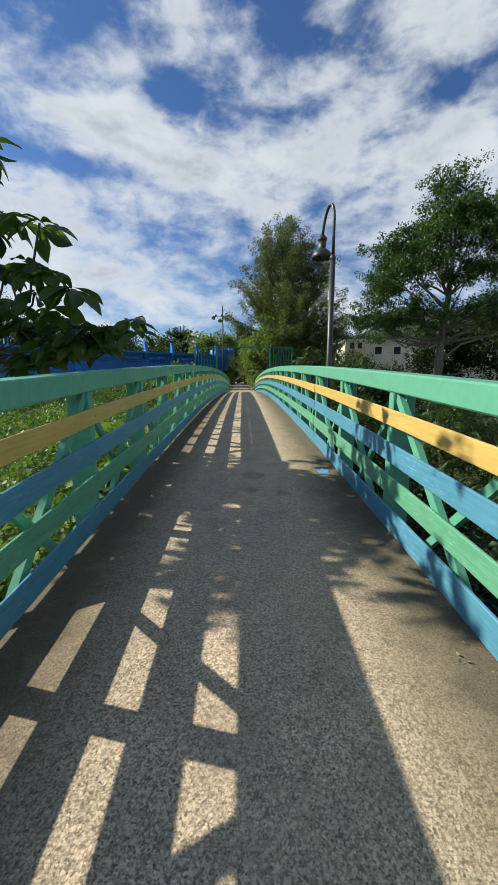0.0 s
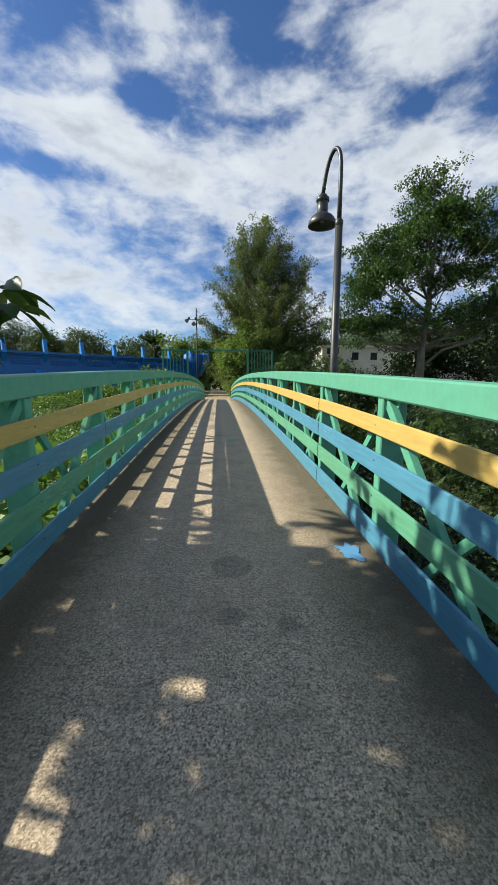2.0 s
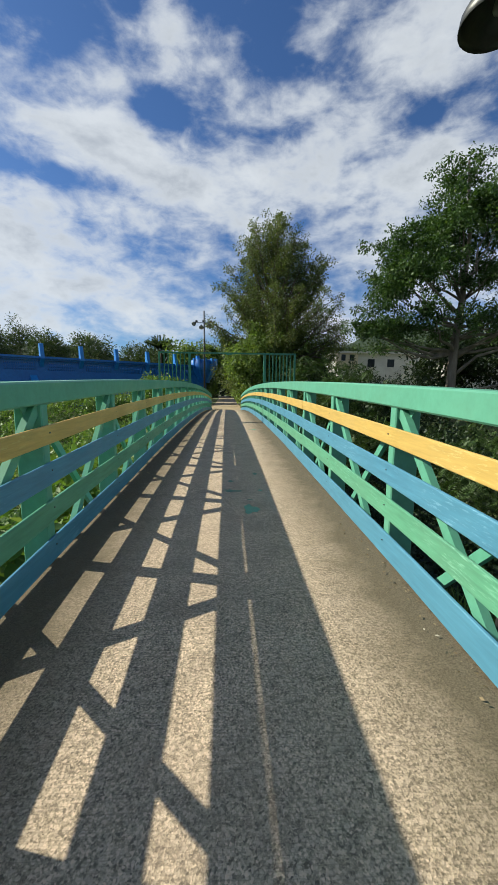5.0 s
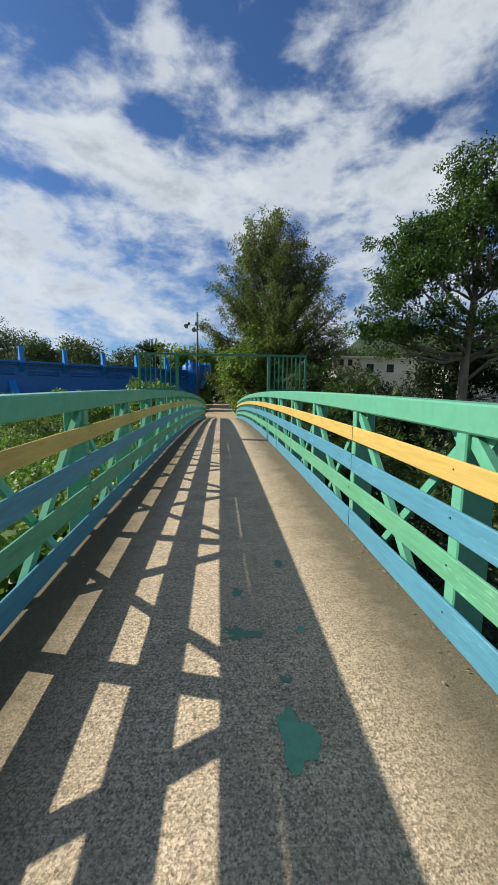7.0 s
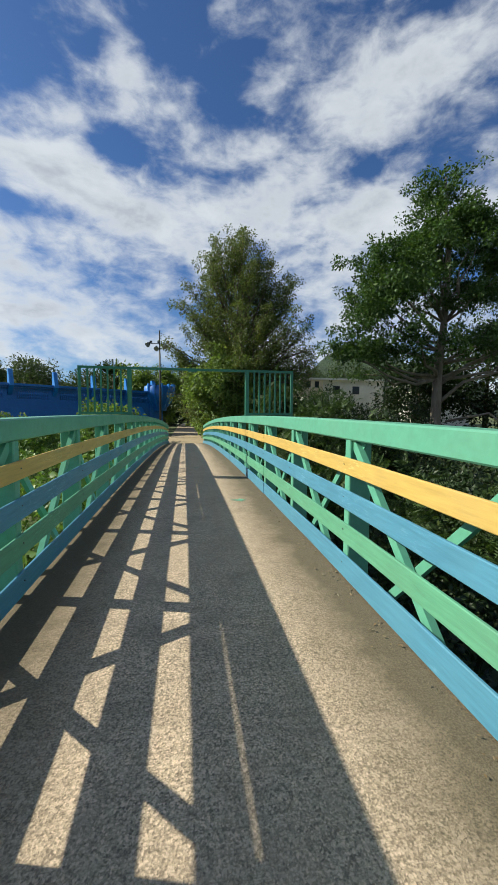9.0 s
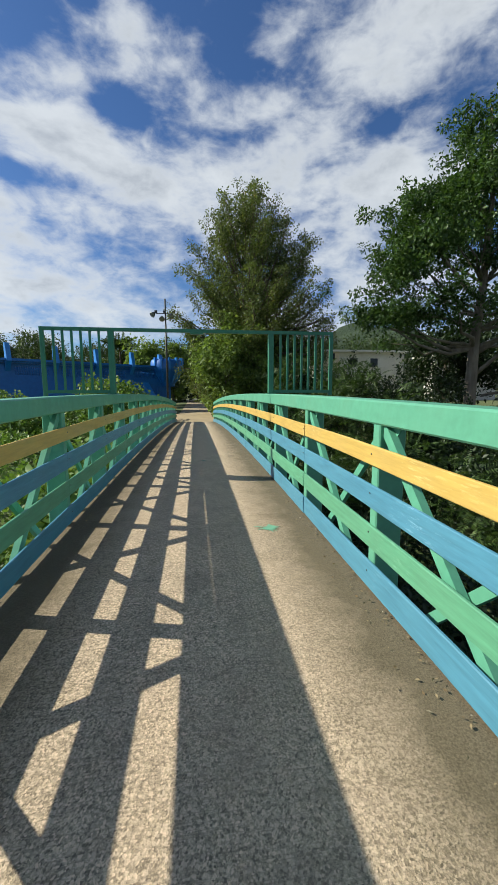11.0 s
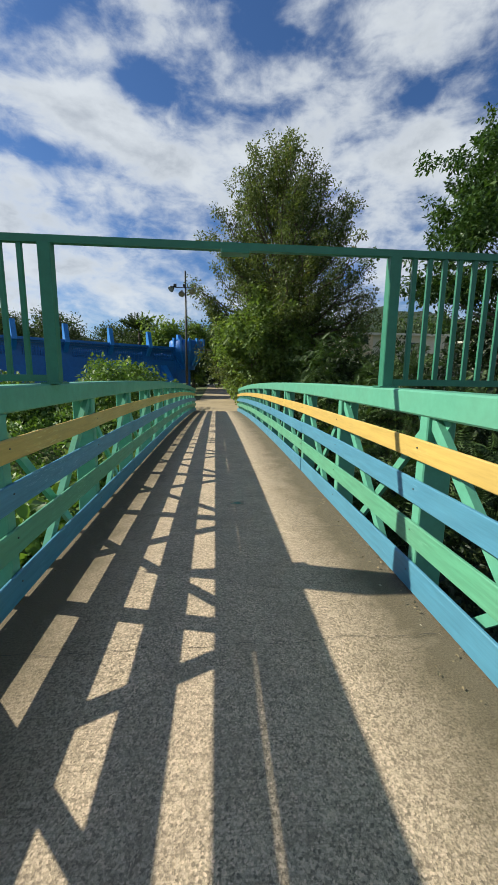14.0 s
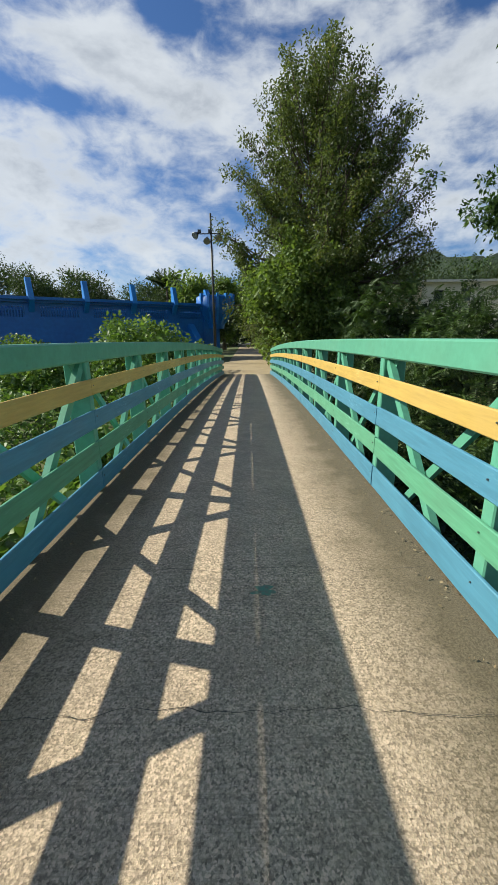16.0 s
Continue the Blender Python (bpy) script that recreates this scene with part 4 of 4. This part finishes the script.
def spreading_tree():
    """The broad tree with pale limbs on the far bank."""
    rng = np.random.default_rng(27)
    x, y = 18.2, 36.0
    g = ground_z(x, y)
    tr = thing("tree", x, y, g, "broad spreading tree with pale bare lower limbs", "tree")
    lobes = [((18.0, 36, 18.3), (1.3, 1.4, 1.2), 48), ((18.5, 36, 16.0), (2.2, 2.6, 2.0), 130), ((20.0, 36, 14.4), (3.6, 3.6, 2.2), 150), ((19.0, 36, 12.2), (5.0, 5.0, 2.7), 300), ((14.4, 35.5, 11.5), (2.6, 2.6, 1.6), 130), ((13.0, 35, 9.6), (2.2, 2.3, 1.3), 95),
             ((16.2, 36, 13.4), (2.3, 2.5, 1.4), 100), ((24.6, 37, 11.2), (4.4, 4.6, 3.8), 230), ((15.5, 34.5, 6.6), (3.6, 2.6, 1.1), 90), ((22.5, 35, 7.2), (4.2, 3.4, 1.6), 130), ((12.5, 36, 5.8), (2.0, 2.0, 1.0), 45), ((11.3, 35, 8.7), (1.7, 1.8, 1.1), 64), ((10.9, 34.8, 6.4), (1.2, 1.4, 0.7), 30)]
    clumps, tufts = [], []
    for c, r, n in lobes:
        for k in range(max(6, n // 8)):
            p = rng.normal(size=3)
            p /= np.linalg.norm(p)
            q = rng.uniform(0.35, 1.08) ** 0.6 * (1 + 0.35 * noise.noise(Vector(p * 1.8) + Vector(c)))
            t = np.array(c) + p * q * np.array(r)
            tufts.append(tuple(t))
            w = rng.uniform(0.45, 0.95)
            for m in range(9):
                clumps.append((tuple(t + rng.normal(size=3) * np.array((w, w, 0.42 * w))), rng.uniform(0.55, 1.0)))
    tips = [tufts[i] for i in rng.choice(len(tufts), 30, replace=False)]
    v, f = branchy((x, y, g - 0.4), tips, 0.42, [(x - 0.15, y, 4.5), (x + 0.25, y, 8.5), (x + 0.5, y, 12), (x - 0.1, y, 18.6)], rng, M_BARK)
    limbs = []
    for pts, r in (([(18.1, 36, 4.0), (20.0, 35.2, 5.5), (22.5, 34.5, 6.6), (26, 34, 7.6)], 0.17), ([(18.1, 36, 2.6), (19.4, 35.0, 4.2), (21.5, 34.2, 4.9), (24, 34, 6.3)], 0.15),
                   ([(18.1, 36, 5.6), (15.6, 35.2, 6.1), (12.4, 34.8, 6.3)], 0.11), ([(18.3, 36, 7.5), (15.8, 35.5, 9.2), (13.2, 35.2, 11.5)], 0.14), ([(18.6, 35.6, 1.4), (20.4, 33.6, 2.0), (22, 33, 0.6), (23.6, 32.4, -0.4)], 0.10)):
        limbs.append(tube(pts, [r * (1 - 0.7 * i / (len(pts) - 1)) for i in range(len(pts))], 8))
    part("trunk", mesh_of("trunk", *join((v, f), *limbs), M_BARK, True), tr)
    part("crown", crown_leaves("crown", clumps, 46, 0.30, 0.23, M_LEAF_RIGHT, rng), tr)


def far_tree(x, y, h, w, rng, material=None, palm=False):
    g = ground_z(x, y)
    if palm:
        tr = thing("palm_tree", x, y, g, "distant palm with a tuft of fronds above the grandstand", "palm tree", "distant trees")
        part("trunk", mesh_of("trunk", *tube([(x, y, g - 0.2), (x + 0.3, y, h * 0.5), (x + 0.2, y, h)], [0.25, 0.18, 0.14], 8), M_BARK_DARK, True), tr)
        n = 22
        a = rng.uniform(0, 2 * math.pi, n)
        d = np.stack([np.cos(a), np.sin(a), rng.uniform(0.1, 1.7, n)], 1)
        part("crown", leaf_mesh("crown", np.repeat([[x + 0.2, y, h]], n, 0), d, rng.uniform(2.4, 3.4, n), M_LEAF_FAR, rng, frond_shape(14)[0], frond_shape(14)[1]), tr)
        return
    tr = thing("tree", x, y, g, "distant rounded green tree on the skyline", "tree", "distant trees")
    clumps = []
    for k in range(90):
        p = rng.normal(size=3)
        p /= np.linalg.norm(p)
        q = rng.uniform(0.2, 1.0) ** 0.5 * (1 + 0.35 * noise.noise(Vector(p * 2) + Vector((x, y, 0))))
        clumps.append(((x + p[0] * q * w, y + p[1] * q * w, g + h * 0.55 + p[2] * q * h * 0.46), rng.uniform(0.8, 1.5)))
    tips = [c for c, _ in clumps[:16]]
    part("trunk", mesh_of("trunk", *branchy((x, y, g - 0.3), tips, 0.3, [(x, y, g + h * 0.4), (x, y, g + h * 0.85)], rng, M_BARK_DARK), M_BARK_DARK, True), tr)
    part("crown", crown_leaves("crown", clumps, 84, 0.17 * w, 0.44, material or M_LEAF_FAR, rng), tr)


tall_tree()
pale_tree()
spreading_tree()
rng = np.random.default_rng(99)
for k in range(15):
    fx = -64 + 4.6 * k + rng.uniform(-1, 1)
    far_tree(fx, 92 + rng.uniform(-8, 14), np.interp(fx, [-64, -40, -25, -12, 5], [19, 16, 12.5, 11, 12]) * rng.uniform(0.8, 1.12), rng.uniform(3.2, 5.0), rng)
far_tree(-13.6, 86, 9.2, 1, rng, palm=True)
far_tree(-3.4, 74, 9.5, 2.3, rng, M_LEAF_LIGHT)
far_tree(-2.6, 88, 8, 2.6, rng)
far_tree(-6.2, 64, 8.2, 2.6, rng, M_LEAF_LIGHT)
far_tree(-5.4, 70, 8, 2.6, rng)
far_tree(7, 88, 12, 5, rng)
far_tree(13, 92, 13, 5, rng)
for k in range(9):
    far_tree(12 + 5.5 * k, 86 + rng.uniform(-3, 16), rng.uniform(13, 17), rng.uniform(4, 6), rng)
# these trees share the thicket leaf colour with shade darkened in
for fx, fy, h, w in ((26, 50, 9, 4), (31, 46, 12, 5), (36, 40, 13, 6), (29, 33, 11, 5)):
    far_tree(fx, fy, h, w, rng, M_LEAF_SHADED)


# ---- shrubs and ground cover ----
def thicket(name, boxes, n, size, material, seed, label, shape=SMALL, shape_f=SMALL_F, upward=0.5):
    """Leaves filling lumpy mounds over the ground. boxes: (x0, x1, y0, y1, height)."""
    rng = np.random.default_rng(seed)
    area = np.array([(b[1] - b[0]) * (b[3] - b[2]) for b in boxes])
    pick = rng.choice(len(boxes), n, p=area / area.sum())
    P, D = [], []
    for i in pick:
        x0, x1, y0, y1, h = boxes[i]
        x, y = rng.uniform(x0, x1), rng.uniform(y0, y1)
        top = h * (0.62 + 0.75 * noise.noise(Vector((x * 0.42, y * 0.42, seed))) + 0.30 * noise.noise(Vector((x * 1.3, y * 1.3, seed))))
        top = max(0.10, top) * min(1.0, 0.35 + min(x - x0, x1 - x, y - y0, y1 - y) / 0.9)
        k = 1 - rng.uniform(0, 1) ** 2.2 * 0.7
        P.append((x, y, ground_z(x, y) + top * k))
        D.append(rng.normal(size=3) + np.array((0, 0, upward)))
    me = leaf_mesh(name, np.array(P), np.array(D), size * rng.uniform(0.6, 1.3, n), material, rng, shape, shape_f)
    return tagged(new(name, me), label, "vegetation", kind="stuff")


thicket("creepers", [(-9, -1.75, 1, 42, 2.1), (-20, -9, 8, 44, 1.9)], 95000, 0.17, M_LEAF_VINE, 3, "sunlit creepers and vines covering the bank", LEAF, LEAF_F, 0.8)
thicket("tall_grass", [(-5, -1.8, -3, 24, 1.3), (1.9, 6.5, 0, 14, 0.9)], 15000, 0.55, M_LEAF_VINE, 5, "long bright grass beside the bridge", np.array([(-0.03, 0, 0), (0.03, 0, 0), (0.02, 0.6, 0.05), (0, 1, -0.12), (-0.02, 0.6, 0.05)]), [(0, 1, 2, 4), (4, 2, 3)], 1.6)
# the shade under the bridge is put into this leaf colour
thicket("undergrowth", [(3.0, 9, 8, 41, 1.5), (9, 17, 4, 42, 3.9), (2.2, 8, -4, 8, 1.9)], 80000, 0.22, M_LEAF_SHADED, 7, "tangled undergrowth below the bridge, leaf colour darkened as shade", SMALL, SMALL_F, 0.3)
thicket("feathery_shrubs", [(4.6, 12, 26, 42, 4.6), (8.5, 14, 15, 26, 4.0)], 6000, 0.58, M_LEAF_FEATHER, 9, "feathery-leaved shrubs crowding the railing", FROND, FROND_F, 0.2)


def bush(x, y, r, h, n, size, material, seed, label, shape=LEAF, shape_f=LEAF_F):
    rng = np.random.default_rng(seed)
    g = ground_z(x, y)
    b = thing("bush", x, y, g, label, "bush")
    clumps = []
    for k in range(n):
        p = rng.normal(size=3)
        p /= np.linalg.norm(p)
        p[2] = abs(p[2])
        q = rng.uniform(0.3, 1.0) ** 0.5 * (1 + 0.35 * noise.noise(Vector(p * 2) + Vector((x, y, 0))))
        clumps.append(((x + p[0] * q * r, y + p[1] * q * r, g + 0.1 + p[2] * q * h), rng.uniform(0.7, 1.2)))
    tips = [c for c, _ in clumps[:14]]
    part("stems", mesh_of("stems", *branchy((x, y, g - 0.1), tips, 0.05, [(x, y, g + h * 0.3), (x, y, g + h * 0.7)], rng, M_TWIG), M_TWIG, True), b)
    part("leaves", crown_leaves("leaves", clumps, 40, 0.30, size, material, rng, shape, shape_f), b)


bush(-4.9, 37.5, 3.1, 2.75, 330, 0.19, M_LEAF_VINE, 61, "rounded bright green bush against the blue wall")
bush(-9.3, 35.5, 1.6, 1.6, 110, 0.18, M_LEAF_VINE, 62, "low sunlit bush on the bank")
# the next two bushes also take the leaf colour darkened for shade
bush(8.5, 39.0, 2.6, 3.6, 110, 0.26, M_LEAF_SHADED, 64, "dark green bush beside the tall tree")
bush(10.6, 30.0, 2.4, 5.2, 120, 0.26, M_LEAF_SHADED, 65, "pale flowering bush below the white house")


for bx, by, br, bh, bs in ((-2.7, 1.6, 0.8, 1.9, 91), (-3.1, 3.6, 0.9, 2.0, 92), (-2.9, 8.3, 0.9, 2.3, 93), (-3.6, 10.6, 1.0, 2.6, 94), (-2.9, 13.4, 0.8, 2.2, 95), (-3.4, 17.0, 1.0, 2.4, 96), (-3.1, 22.5, 1.0, 2.6, 97), (-3.6, 27.0, 1.1, 2.4, 98)):
    bush(bx, by, br, bh, 34, 0.26, M_LEAF_VINE, bs, "leafy green weeds growing up beside the railing")


# ---- the broad-leaved plant by the railing ----
def broad_plant():
    rng = np.random.default_rng(71)
    x, y = -3.6, 5.8
    g = ground_z(x, y)
    t = thing("tree", x, y, g, "broad-leaved young tree leaning towards the railing", "tree")
    tips, P, D, S = [], [], [], []
    for k in range(190):
        c = np.array((-4.6, 5.54, 3.45)) + np.clip(rng.normal(size=3), -1.7, 1.7) * np.array((0.75, 0.98, 0.74))
        tips.append((min(c[0], -3.75 - 0.2 * rng.uniform()), c[1], c[2]))
    whorls = len(tips)
    # boughs reaching over the railing: (start, end, whorls along it, spread)
    for p, q, count, spread in (((-3.2, 5.5, 3.1), (-1.85, 4.45, 2.80), 5, 0.06), ((-3.1, 5.5, 2.6), (-1.70, 4.40, 2.40), 5, 0.06), ((-3.0, 5.5, 2.3), (-1.55, 4.35, 2.12), 6, 0.07),
                                ((-3.2, 5.6, 4.2), (-2.35, 4.50, 3.45), 3, 0.05), ((-3.2, 5.7, 1.95), (-1.16, 5.15, 1.82), 18, 0.10), ((-3.0, 5.7, 1.55), (-1.65, 5.10, 1.66), 12, 0.11)):
        for k in range(count):
            h = (k + 0.6) / count
            tips.append(tuple(np.array(p) * (1 - h) + np.array(q) * h + rng.normal(size=3) * spread))
    for j, c in enumerate(tips):
        n = rng.integers(6, 10)
        for k in range(n):
            a = 2 * math.pi * k / n + rng.uniform(-0.3, 0.3)
            P.append(np.array(c) + rng.normal(size=3) * 0.02)
            D.append((math.cos(a), math.sin(a), rng.uniform(-0.75, 0.05)))
            S.append(rng.uniform(0.20, 0.36) if j < whorls else min(rng.uniform(0.24, 0.40), max(0.22, -0.80 - c[0])))
    v, f = branchy((x, y, g - 0.1), tips[:whorls:5] + tips[whorls::2], 0.07, [(x - 0.3, y, 0.6), (-3.5, 5.9, 1.9), (-3.9, 5.9, 3.0), (-4.3, 5.9, 4.4)], rng, M_TWIG)
    part("trunk", mesh_of("trunk", v, f, M_BARK_DARK, True), t)
    part("crown", leaf_mesh("crown", np.array(P), np.array(D), np.array(S), M_LEAF_BROAD, rng, BLADE, BLADE_F), t)


broad_plant()


# ---- leaf litter along the deck's edge ----
def litter():
    rng = np.random.default_rng(81)
    n = 1500
    side = np.where(rng.uniform(size=n) < 0.8, 1, -1)
    y = rng.uniform(1, 30, n)
    x = side * (HALF - 0.01 - np.abs(rng.normal(0, 0.085, n)))
    z = deck_z(y) + 0.016
    d = np.stack([rng.normal(size=n), rng.normal(size=n), rng.normal(size=n) * 0.12], 1)
    me = leaf_mesh("leaf_litter", np.stack([x, y, z], 1), d, rng.uniform(0.006, 0.030, n), M_DRY, rng)
    tagged(new("leaf_litter", me), "dry leaf scraps gathered along the kerb boards", "leaf litter", kind="stuff")


litter()
